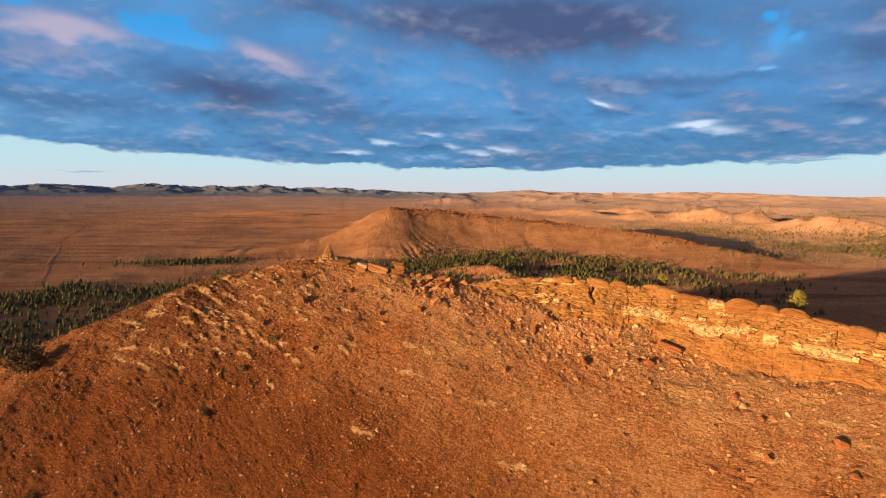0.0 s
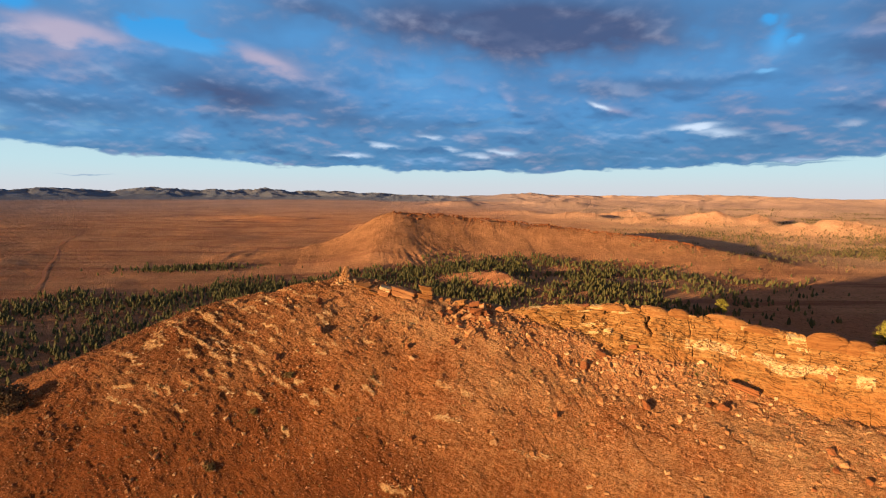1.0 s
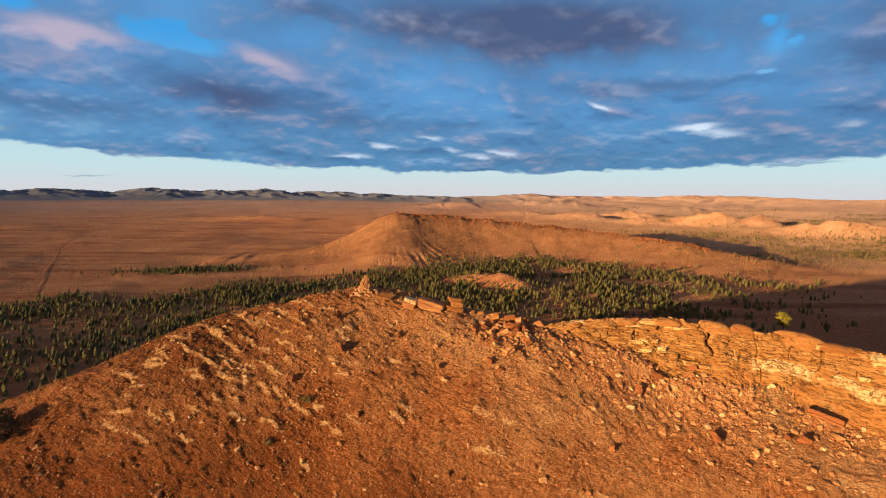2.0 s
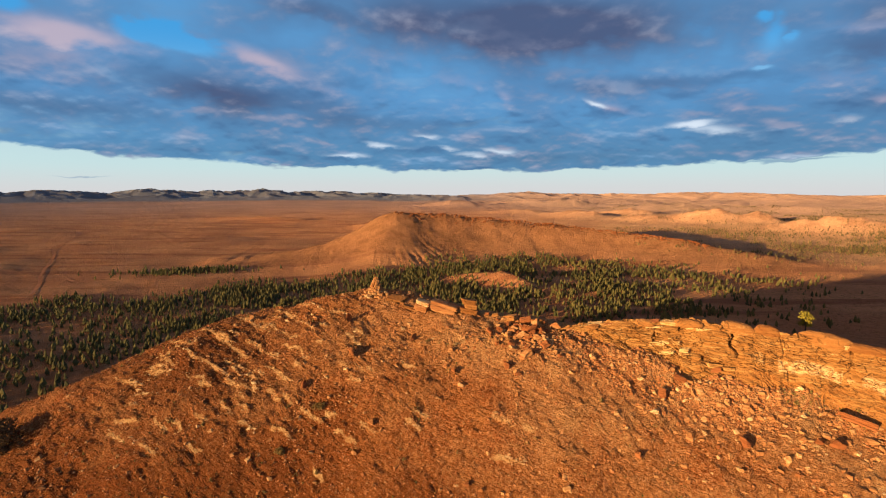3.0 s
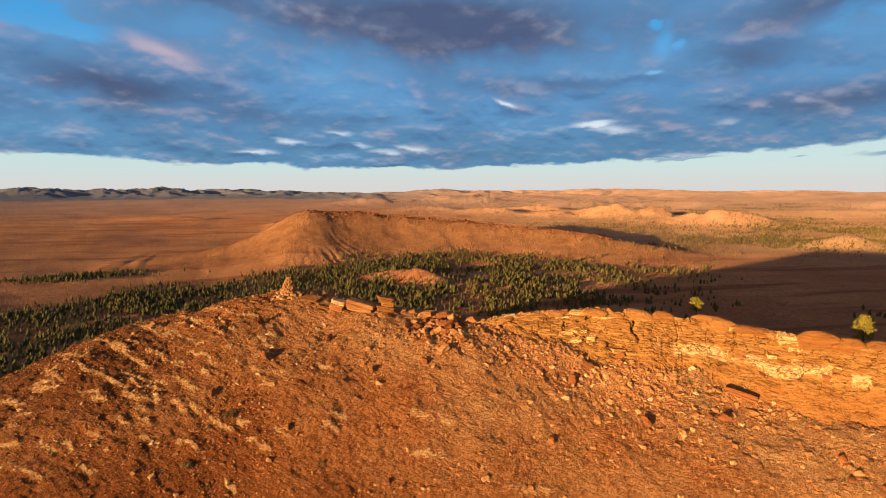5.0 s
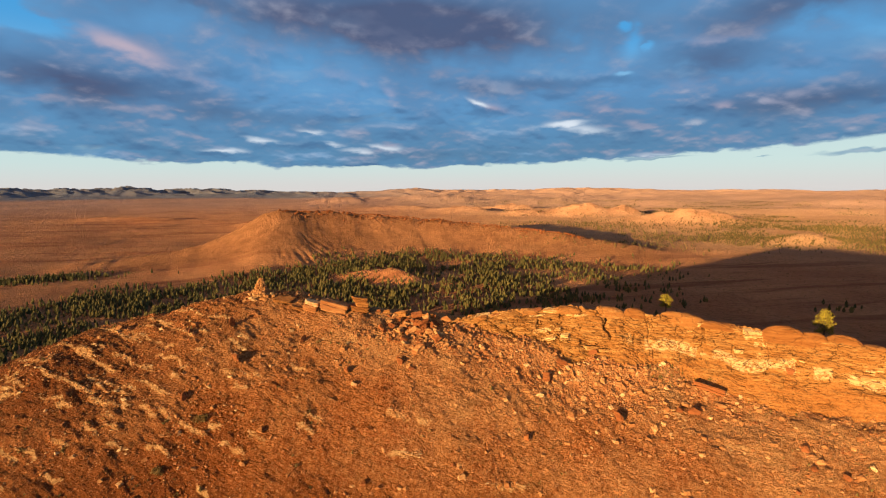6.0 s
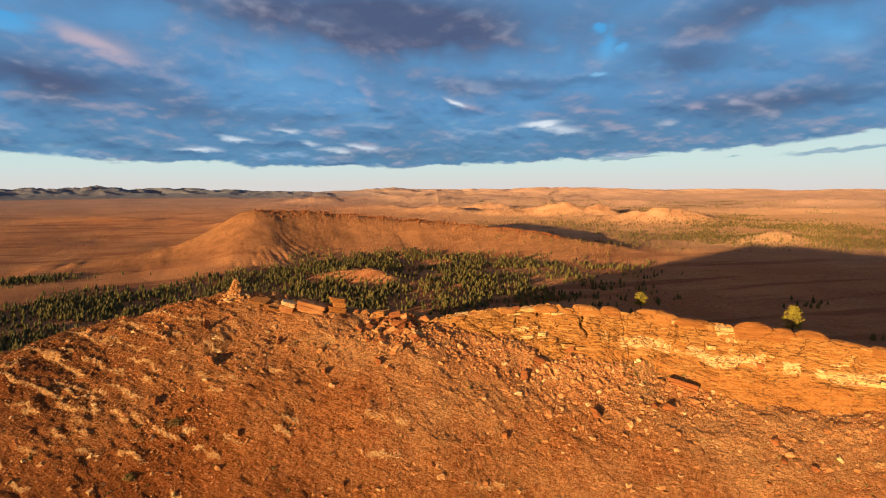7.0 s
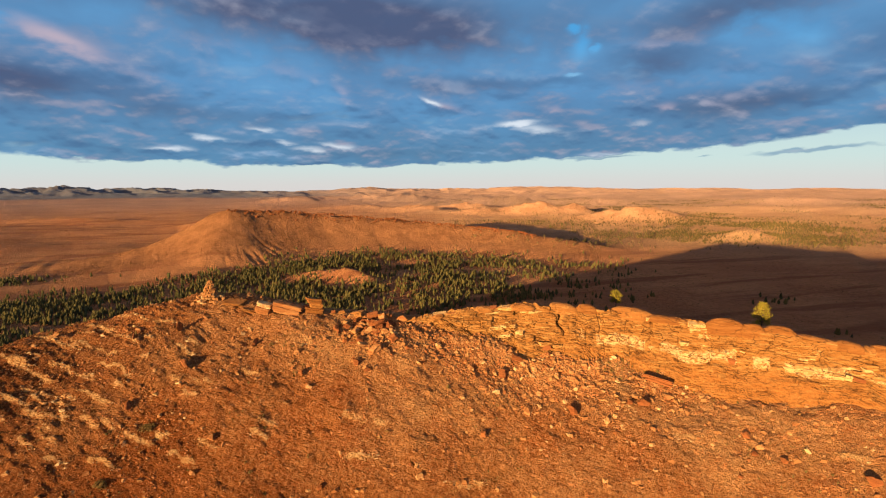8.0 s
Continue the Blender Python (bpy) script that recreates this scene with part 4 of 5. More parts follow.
def slab(label, material, x, y, half, deep, tall, tilt, sink, seed_turn=0.0, lift=0.0, group=""):
    """A broken bed of rock: two or three uneven layers grown together."""
    pairs = []
    for share, mid in ((0.62, -0.38), (0.42, 0.58)):
        v, f = block_arrays(levels=5, nx=9, wear=0.055, round_=0.09)
        a = rng.uniform(-0.10, 0.10)
        v[:, 2] += 0.12 * np.sin(v[:, 0] * 2.1 + rng.uniform(0, 6))
        v = v * (half * rng.uniform(0.80, 1.04), deep * rng.uniform(0.8, 1.05), tall * share)
        v = np.stack([v[:, 0] * math.cos(a) - v[:, 1] * math.sin(a), v[:, 0] * math.sin(a) + v[:, 1] * math.cos(a), v[:, 2]], -1)
        pairs.append((v + (rng.uniform(-0.10, 0.10) * half, rng.uniform(-0.1, 0.1), tall * mid), f))
    vs, fs, base = [], [], 0
    for v, f in pairs:
        vs.append(v)
        fs.append(f + base)
        base += len(v)
    me = mesh_of("rock_slab", np.concatenate(vs), np.concatenate(fs), False)
    me.materials.append(material)
    ob = loose("rock_slab", me, label, x, y, 1, 1, 1, tilt, 0.5, group)
    ob.location.z = height(x, y) + tall * (1 - 2 * sink) + lift
    return ob


slab("thick pale-orange sandstone slab lying on the crest", TALUS, -13.6, 92.9, 1.2, 0.8, 0.65, (6, 18, -14), 0.05)
slab("long pale-orange sandstone slab lying on the crest", TALUS, -10.6, 92.0, 2.0, 0.9, 0.62, (4, 13, -12), 0.05)
for lift, w in ((0.0, 1.35), (0.62, 1.0), (1.2, 1.15)):
    slab("red sandstone slab stacked on the crest", CAP_ROCK, -7.3 + rng.uniform(-0.2, 0.2), 91.6, w, 0.9, 0.33, (rng.uniform(-4, 4), 9, rng.uniform(-25, 25)), 0.1, lift=lift, group="stacked slabs")
for x, y, w, h in ((-1.9, 90.7, 0.95, 0.75), (0.0, 90.5, 0.8, 0.8), (1.4, 90.2, 0.95, 0.6), (4.9, 89.6, 0.75, 0.6), (-3.9, 91.3, 0.5, 0.35), (3.4, 89.7, 0.45, 0.3), (-5.0, 91.5, 0.4, 0.3), (-17.3, 95.5, 1.5, 0.4), (-15.6, 93.8, 0.9, 0.4)):
    slab("squat bedded red sandstone block on the crest", RED_ROCK if rng.random() < 0.5 else CAP_ROCK, x, y, w * 0.95, w * 0.75, h * 0.45, (rng.uniform(-14, 14), rng.uniform(-16, 16), rng.uniform(-30, 30)), 0.12, group="blocks on the crest")
# the tumbled heap below the crest
HEAP = [shard_mesh(RED_ROCK if i < 7 else STONE) for i in range(12)]
for _ in range(150):
    u, v = rng.normal(0, 0.42), rng.normal(0, 0.45)
    x, y = -0.6 + 4.4 * u, 88.0 + 3.0 * v
    w = 0.28 + 0.85 * rng.random() ** 3
    loose("heap_slab", HEAP[rng.integers(len(HEAP))], "tilted sandstone slab in a tumbled heap", x, y, w, w * rng.uniform(0.5, 0.8), w * rng.uniform(0.2, 0.4),
          (rng.uniform(-45, 45), rng.uniform(-50, 50), rng.uniform(0, 180)), 0.1, "tumbled heap")
ROCKS = [boulder_mesh(STONE, 11) for _ in range(8)] + [rock_mesh(SANDSTONE) for _ in range(3)]
REDS = [boulder_mesh(RED_ROCK, 10) for _ in range(7)]
PALES = [boulder_mesh(TALUS, 10) for _ in range(4)]
BROWNS = [boulder_mesh(STONE if i % 2 else RED_ROCK, 11) for i in range(8)]
# boulders: x, y, width
UPRIGHT = [(-23.5, 91.6, 1.9), (-22.3, 86.0, 1.9), (-27.5, 82.8, 1.7), (-28.4, 91.0, 1.2), (19.3, 72.2, 1.7), (8.7, 72.3, 1.5), (-14.7, 88.0, 1.6), (-9.7, 83.0, 1.4)]
RED_ONES = [(13.6, 78.6, 2.2), (16.2, 80.2, 2), (18.7, 81.4, 1.6), (26.5, 71.6, 1.6), (27.9, 70.9, 2.2), (20.4, 80.8, 2.2), (-3.4, 82.5, 1.6), (-4.3, 85.8, 1.1), (3.0, 83.4, 1), (-4.8, 87.2, 1.2), (43.0, 56.0, 2), (42.1, 52.3, 1.8)]
PALE_ONES = [(-24.2, 81.2, 1), (-22.5, 84.0, 0.8), (-19.0, 77.7, 1.3), (-20.5, 75.4, 1), (23.9, 81.1, 1.9), (24.9, 80.6, 1.3), (26.3, 80.5, 1.1), (27.0, 78.3, 1), (28.8, 78.5, 1.2), (43.4, 68.6, 1.2), (22.1, 64.2, 1.2), (41.3, 70.7, 1), (36.1, 62.7, 1.2), (28.2, 66.9, 0.9)]
OTHERS = [(18.1, 70.1, 0.9), (16.7, 72.1, 0.9), (35.8, 64.3, 1.8), (34.2, 62.2, 1), (37.3, 60.7, 1.6), (32.1, 61.2, 1.1), (27.9, 63.9, 0.7), (29.3, 68.8, 0.8), (4.2, 77.7, 0.8), (4.1, 71.6, 0.8), (-2.3, 81.3, 1.2), (-11.5, 79.9, 0.8), (-9.0, 81.2, 1.2),
          (-8.6, 72.2, 1.4), (1.0, 70.3, 1.4), (0.4, 71.4, 0.9), (-16.1, 87.2, 0.9), (17.2, 59.0, 1.2), (35.9, 56.7, 2.0), (21.9, 64.3, 1), (22.1, 62.5, 1.3), (35.0, 62.4, 1.3)]
for x, y, w in UPRIGHT:
    loose("boulder", REDS[rng.integers(5)], "upright red sandstone boulder casting a long shadow", x, y, w * 0.20, w * 0.34, w * 0.34, (rng.uniform(-12, 12), rng.uniform(-12, 12), rng.uniform(-20, 40)), 0.12, "upright boulders")
for x, y, w in RED_ONES:
    loose("boulder", REDS[rng.integers(5)], "broken red sandstone boulder on the slope", x, y, w * 0.36, w * 0.28, w * 0.28, (rng.uniform(-25, 25), rng.uniform(-25, 25), rng.uniform(0, 180)), 0.15, "red boulders")
for x, y, w in PALE_ONES:
    loose("boulder", PALES[rng.integers(4)], "pale angular limestone boulder on the slope", x, y, w * 0.36, w * 0.28, w * 0.24, (rng.uniform(-25, 25), rng.uniform(-25, 25), rng.uniform(0, 180)), 0.15, "pale boulders")
for x, y, w in OTHERS:
    loose("boulder", BROWNS[rng.integers(8)], "brown angular boulder on the slope", x, y, w * 0.36, w * 0.28, w * 0.24, (rng.uniform(-25, 25), rng.uniform(-25, 25), rng.uniform(0, 180)), 0.15, "brown boulders")
slab("large tilted red slab below the outcrop", RED_ROCK, 31.6, 73.3, 1.8, 0.8, 0.3, (-22, 16, -28), 0.1)


# ---- pale ledges where the beds crop out ----

BEDS = [boulder_mesh(LEDGE_ROCK, 12) for _ in range(9)]
for x0, y0, x1, y1 in LEDGES:
    span = math.hypot(x1 - x0, y1 - y0)
    turn = math.degrees(math.atan2(y1 - y0, x1 - x0))
    ledge = thing("rock_ledge", "low ledge of pale weathered limestone beds in the slope", "rock ledge", "ledges in the slope", ((x0 + x1) / 2, (y0 + y1) / 2, height((x0 + x1) / 2, (y0 + y1) / 2)))
    for k in range(max(3, int(span * 1.9))):
        t, q, w = rng.uniform(-0.05, 1.05), rng.normal(0, 0.16), 0.13 + 0.34 * rng.random() ** 2
        x, y = x0 + t * (x1 - x0) - q * (y1 - y0) / span, y0 + t * (y1 - y0) + q * (x1 - x0) / span
        piece("stone", BEDS[rng.integers(9)], ledge, placed(x, y, height(x, y) + 0.01, rng.uniform(0, 28), rng.uniform(-14, 14), turn + rng.uniform(-30, 30), w, w * rng.uniform(0.4, 0.75), w * rng.uniform(0.22, 0.42)))


# ---- the cairn ----
def build_cairn(x0, y0):
    z0 = height(x0, y0)
    cairn = thing("cairn", "tall cone-shaped cairn of pale stacked stones on the summit", "cairn", at=(x0, y0, z0))
    stones = [block_mesh(PALE_ROCK if i % 3 == 0 else STONE, levels=2, wear=0.13, nx=2) for i in range(8)]
    tall = 2.25
    z = 0.0
    while z < tall:
        f = z / tall
        r = 0.90 * (1 - f) ** 1.1 + 0.18
        n = max(2, int(2 * math.pi * r / 0.42))
        for i in range(n):
            a = 2 * math.pi * (i + rng.uniform(-0.2, 0.2)) / n + z * 3
            q = r * rng.uniform(0.75, 1.08) - 0.10
            piece("stone", stones[rng.integers(8)], cairn, placed(x0 + q * math.cos(a), y0 + q * math.sin(a), z0 + z + rng.uniform(-0.03, 0.08), rng.uniform(-12, 12), rng.uniform(-12, 12), math.degrees(a) + rng.uniform(-30, 30), rng.uniform(0.18, 0.32), rng.uniform(0.16, 0.26), rng.uniform(0.10, 0.17)))
        z += 0.23
    for _ in range(26):
        a, q = rng.uniform(0, 6.28), rng.uniform(1.1, 2.3)
        x, y = x0 + q * math.cos(a), y0 + q * math.sin(a)
        piece("stone", stones[rng.integers(8)], cairn, placed(x, y, height(x, y) + 0.05, rng.uniform(-20, 20), rng.uniform(-20, 20), rng.uniform(0, 180), rng.uniform(0.15, 0.4), rng.uniform(0.15, 0.3), rng.uniform(0.1, 0.2)))


build_cairn(-20.6, 98.0)


# ---- trees ----
OCTA = (np.array([(1, 0, 0), (-1, 0, 0), (0, 1, 0), (0, -1, 0), (0, 0, 1), (0, 0, -1.0)]), np.array([(0, 2, 4), (2, 1, 4), (1, 3, 4), (3, 0, 4), (2, 0, 5), (1, 2, 5), (3, 1, 5), (0, 3, 5)]))


def crown_arrays(g, clumps, wide=0.42, ball=(ICO, ICO_F)):
    """A pine's crown, one metre tall, as ragged clumps: wide below, pointed above."""
    vs, fs = [], []
    for i in range(clumps):
        h = 0.16 + 0.76 * (i + g.uniform(-0.3, 0.3)) / clumps
        reach = wide * (1.0 - h) ** 0.75 * g.uniform(0.2, 0.7)
        a = g.uniform(0, 6.283)
        size = np.array([1, 1, 1.25]) * (0.09 + 0.15 * (1 - h)) * g.uniform(0.7, 1.25)
        vs.append(ball[0] * g.uniform(0.55, 1.35, (len(ball[0]), 1)) * size + (reach * math.cos(a), reach * math.sin(a), h))
        fs.append(ball[1] + len(ball[0]) * i)
    return np.concatenate(vs), np.concatenate(fs)


def cone_arrays(g, sides=6):
    """A ragged cone of foliage, one metre tall."""
    vs = []
    for h, r in ((0.06, 0.26), (0.30, 0.40), (0.62, 0.25)):
        for i in range(sides):
            a, q = 2 * math.pi * (i + g.uniform(-0.25, 0.25)) / sides + 3 * h, r * g.uniform(0.65, 1.3)
            vs.append((q * math.cos(a), q * math.sin(a), h + g.uniform(-0.09, 0.09)))
    vs.append((g.uniform(-0.05, 0.05), g.uniform(-0.05, 0.05), 1.0))
    fs = [(sides * 2 + i, sides * 2 + (i + 1) % sides, sides * 3) for i in range(sides)]
    for lv in range(2):
        for i in range(sides):
            a, b = sides * lv + i, sides * lv + (i + 1) % sides
            fs += [(a, b, b + sides), (a, b + sides, a + sides)]
    return np.array(vs), np.array(fs)


def trunk_arrays(h, r0, r1, sides=6, lean=(0, 0), at=(0, 0, 0)):
    a = np.arange(sides) * 2 * math.pi / sides
    ring = np.stack([np.cos(a), np.sin(a), 0 * a], -1)
    v = np.concatenate([ring * r0, ring * r1 + (lean[0], lean[1], h)]) + np.array(at)
    f = [(i, (i + 1) % sides, sides + (i + 1) % sides) for i in range(sides)] + [(i, sides + (i + 1) % sides, sides + i) for i in range(sides)]
    return v, np.array(f)


def join(pairs):
    vs, fs, base = [], [], 0
    for v, f in pairs:
        vs.append(v)
        fs.append(np.asarray(f) + base)
        base += len(v)
    return np.concatenate(vs), np.concatenate(fs)


def leaves_arrays(g, centre, radius, count, size):
    """Small leaf sprays scattered in a ragged ball."""
    d = g.normal(size=(count, 3))
    d /= np.linalg.norm(d, axis=1)[:, None]
    c = np.array(centre) + d * (g.random(count) ** 0.4)[:, None] * np.array(radius)
    u = g.normal(size=(count, 3))
    u /= np.linalg.norm(u, axis=1)[:, None]
    w = np.cross(u, d)
    s = size * g.uniform(0.6, 1.4, (count, 1))
    v = np.stack([c - u * s, c + w * s * 0.5, c + u * s, c - w * s * 0.5], 1).reshape(-1, 3)
    i = np.arange(count) * 4
    f = np.concatenate([np.stack([i, i + 1, i + 2], -1), np.stack([i, i + 2, i + 3], -1)])
    return v, f


def spread_tree(name, label, x, y, base, trunk, crown_r, crown_h, material, seed, sprays=70, leaf=0.13, clumps=16, thin=1.0, cone=0.3):
    """A single tree seen well: trunk, limbs and a crown of leaf sprays."""
    g = np.random.default_rng(seed)
    tree = thing(name, label, "tree", at=(x, y, base))
    limbs = [trunk_arrays(trunk + crown_h * 0.5, 0.13 * thin, 0.05, lean=(g.uniform(-0.2, 0.2), g.uniform(-0.2, 0.2)))]
    tufts = []
    for i in range(clumps):
        f = (i + 0.5) / clumps
        a = i * 2.4 + g.uniform(-0.4, 0.4)
        q = crown_r * (1 - cone * f - (1 - cone) * max(0, f - 0.55) * 1.6) * g.uniform(0.35, 0.8)
        zc = trunk + crown_h * (0.08 + 0.86 * f)
        tufts.append(leaves_arrays(g, (q * math.cos(a), q * math.sin(a), zc), (crown_r * 0.36, crown_r * 0.36, crown_h * 0.15), sprays, leaf))
        z0 = trunk + crown_h * 0.5 * f * 0.8
        limbs.append(trunk_arrays(zc - z0, 0.05 * thin, 0.015, 4, (q * math.cos(a) * 0.9, q * math.sin(a) * 0.9), (0, 0, z0)))
    for part_name, arrays, mat in (("trunk", join(limbs), BARK), ("crown", join(tufts), material)):
        me = mesh_of(part_name, *arrays, False)
        me.materials.append(mat)
        ob = new(part_name, me)
        ob.parent = tree
    return tree


spread_tree("pine_tree", "small yellow-green pine catching the sun behind the outcrop", 51.5, 77.5, height(51.5, 77.5) - 0.05, 75.0 - 2.3 - height(51.5, 77.5), 1.75, 3.3, GOLD, 3, clumps=22, cone=0.5)
spread_tree("pine_tree", "low round yellow-green pine catching the sun behind the outcrop", 37.0, 90.3, height(37.0, 90.3) - 0.05, 75.5 - 1.3 - height(37.0, 90.3), 1.35, 2.0, GOLD, 4, cone=0.25)
spread_tree("dry_tree", "broad brown half-bare tree on the ridge's flank", -63.5, 81.0, height(-63.5, 81.0) - 0.05, 0.5, 4.3, 3.4, DULL, 5, sprays=120, leaf=0.22, clumps=26, thin=1.8, cone=0.1)


def polar(x, y):
    return np.hypot(x + 11, y - 20), np.degrees(np.arctan2(x + 11, y - 20))


def spot(x, y, cx, cy, a, b, turn=0.0):
    c, s = math.cos(radians(turn)), math.sin(radians(turn))
    u, v = ((x - cx) * c + (y - cy) * s) / a, (-(x - cx) * s + (y - cy) * c) / b
    return np.exp(-(u * u + v * v))


def woods_density(x, y):
    """Pines to a square metre on the valley floor."""
    d, a = polar(x, y)
    n = 0.5 + 0.5 * fbm(x / 34, y / 34, 93, 3)
    edge = 640 + 22 * vnoise(a / 5, a * 0, 91) + 70 * smooth(-2, 12, a) - 85 * smooth(-8, -18, a) - 35 * smooth(-18, -30, a) - 70 * smooth(-17, -12, a) * smooth(-1, -5, a)
    core = smooth(edge + 15, edge - 60, d) * smooth(150, 260, d) * smooth(26, 12, a + 0.02 * (d - 400)) * np.clip(0.15 + 1.5 * n, 0, 1)
    core = core * (1 - 0.68 * smooth(3, 13, a) * smooth(330, 450, d))
    core = core * (1 - 0.55 * smooth(-24, -30, a) * smooth(480, 430, d))
    sparse = smooth(760, 600, d) * smooth(280, 380, d) * smooth(40, 22, a) * smooth(4, 12, a) * smooth(0.36, 0.60, n) * 0.5
    bare = 1 - 0.93 * spot(x, y, 42, 530, 62, 22, -40) - 0.8 * spot(x, y, 78, 545, 42, 22, -40)
    dh, zh, sh, _ = along(x, y, HILL)
    bare = bare * smooth(55, 120, dh + 200 * (zh < 7))
    patch = spot(x, y, -284, 600, 46, 16, 15) * 1.6 + spot(x, y, 298, 250, 7, 5) * 0.9 + spot(x, y, 340, 330, 30, 10, 30) * 0.12
    return 0.096 * np.clip((core + sparse) * np.clip(bare, 0, 1) + patch, 0, 1)


def far_density(x, y):
    d, a = polar(x, y)
    n = 0.5 + 0.5 * fbm(x / 90, y / 90, 95, 3)
    right = smooth(820, 960, d) * smooth(1600, 1250, d) * smooth(34, 42, a) * np.clip(n * 1.6 - 0.3, 0, 1)
    mid = smooth(760, 900, d) * smooth(1500, 1150, d) * smooth(14, 24, a) * smooth(48, 40, a) * np.clip(n * 1.5 - 0.5, 0, 1) * 0.5
    beyond = smooth(1400, 1700, d) * smooth(3000, 2300, d) * smooth(10, 28, a) * np.clip(n * 1.8 - 0.75, 0, 1) * 0.5
    tail = spot(x, y, 330, 690, 90, 14, -28) * 0.3
    out = 0.036 * right + 0.044 * mid + 0.026 * beyond + 0.03 * tail
    for bx, by, h, p, q, t in BUMPS[1:6]:
        out = out * (1 - 0.9 * spot(x, y, bx, by, p * 0.9, q * 0.9, t))
    return out


def scatter(density, lo, hi, a0, a1, count, seed):
    g = np.random.default_rng(seed)
    d = np.sqrt(g.uniform(lo ** 2, hi ** 2, count))
    a = np.radians(g.uniform(a0, a1, count))
    x, y = -11 + d * np.sin(a), 20 + d * np.cos(a)
    area = radians(a1 - a0) / 2 * (hi ** 2 - lo ** 2) / count
    keep = g.random(count) < density(x, y) * area
    return x[keep], y[keep], g


def plant(name, label, category, x, y, shapes, tall, wide, g, material, sink=0.0):
    """Many plants as one mesh."""
    z = land(x, y)
    out = []
    for px, py, pz in zip(x, y, z):
        v, f = shapes[g.integers(len(shapes))]
        h, t = g.uniform(*tall), g.uniform(0, 6.28)
        c, s, w = math.cos(t), math.sin(t), h * g.uniform(*wide)
        out.append((np.stack([(v[:, 0] * c - v[:, 1] * s) * w + px, (v[:, 0] * s + v[:, 1] * c) * w + py, v[:, 2] * h + pz - sink], -1), f))
    me = mesh_of(name, *join(out), False)
    me.materials.append(material)
    return tagged(new(name, me), label, category, kind="stuff")


WX, WY, _g = scatter(woods_density, 150, 850, -52, 60, 130000, 5)
near_first = np.argsort(np.hypot(WX - 10, WY - 60))
WX, WY = WX[near_first], WY[near_first]
full = [join([cone_arrays(_g), crown_arrays(_g, 1, 0.5, OCTA)]) for _ in range(20)]
plant("pine_woods", "olive-green native pines standing close on the valley floor", "trees", WX[300:], WY[300:], full, (2.6, 5.6), (0.48, 0.74), _g, PINE)
# the three hundred that stand nearest, each a tree of its own
protos = []
for k in range(8):
    tree = thing("pine_tree", "olive-green native pine in the valley woods", "tree", "pines of the valley")
    for part_name, arrays, mat in (("trunk", trunk_arrays(0.75, 0.028, 0.010), BARK), ("crown", crown_arrays(_g, 13), PINE)):
        me = mesh_of(part_name, *arrays, False)
        me.materials.append(mat)
        new(part_name, me).parent = tree
    protos.append(tree)
for i, (x, y, z) in enumerate(zip(WX[:300], WY[:300], land(WX[:300], WY[:300]))):
    h, w = _g.uniform(2.8, 5.6), _g.uniform(0.5, 0.75)
    m = placed(x, y, z - 0.05, 0, 0, _g.uniform(0, 360), h * w, h * w, h)
    tree = protos[i] if i < 8 else copy_thing(protos[i % 8], m)
    tree.matrix_basis = m
FX, FY, _g = scatter(far_density, 600, 3000, 8, 68, 160000, 6)
plant("far_pines", "scattered olive pines on the far plain", "trees", FX, FY, [crown_arrays(_g, 3, 0.5, OCTA) for _ in range(6)], (2.8, 6.0), (0.7, 1.1), _g, DRY_PINE)


def shrub_density(x, y):
    d, a = polar(x, y)
    n = 0.5 + 0.5 * fbm(x / 45, y / 45, 97, 3)
    dh, zh, _, _ = along(x, y, HILL)
    return (0.009 + 0.014 * smooth(0.5, 0.7, n) + 0.016 * smooth(120, 60, dh) * (zh > 6)) * smooth(150, 260, d) * smooth(1500, 500, d) + 0.16 * smooth(-20, -27, a) * smooth(520, 460, d) * smooth(150, 240, d) * n


SX, SY, _g = scatter(shrub_density, 150, 1500, -52, 66, 260000, 7)
plant("scrub", "low dull-green saltbush dotted over the plain", "shrubs", SX, SY, [crown_arrays(_g, 2, 0.7, OCTA) for _ in range(6)], (0.5, 1.5), (0.8, 1.5), _g, SCRUB, 0.1)


# ---- loose stones, tufts and low bushes of the near slope ----
def slope_points(count, seed, weight):
    g = np.random.default_rng(seed)
    x, y = g.uniform(-70, 66, count), g.uniform(46, 104, count)
    keep = g.random(count) < weight(x, y)
    return x[keep], y[keep], g


def stone_weight(x, y):
    d, _, side, _ = along(x, y, CLIFF)
    foot = 1.3 * np.exp(-((d * -side - 4.5) / 3.2) ** 2) * (x > 6) * (side < 0)
    heap = spot(x, y, -1, 87, 6, 4) + spot(x, y, 10, 86, 5, 3) + spot(x, y, 21, 77, 9, 6) + spot(x, y, -33, 87, 12, 9) * 0.1
    n = 0.5 + 0.5 * fbm(x / 4.5, y / 4.5, 103, 3)
    dc, _, cs, _ = along(x, y, CREST)
    return np.clip((0.10 + 0.5 * foot * smooth(46, 26, x) + 0.08 * foot + 0.5 * heap) * (0.1 + 1.7 * n ** 1.5), 0, 1) * (dc * cs < 2)


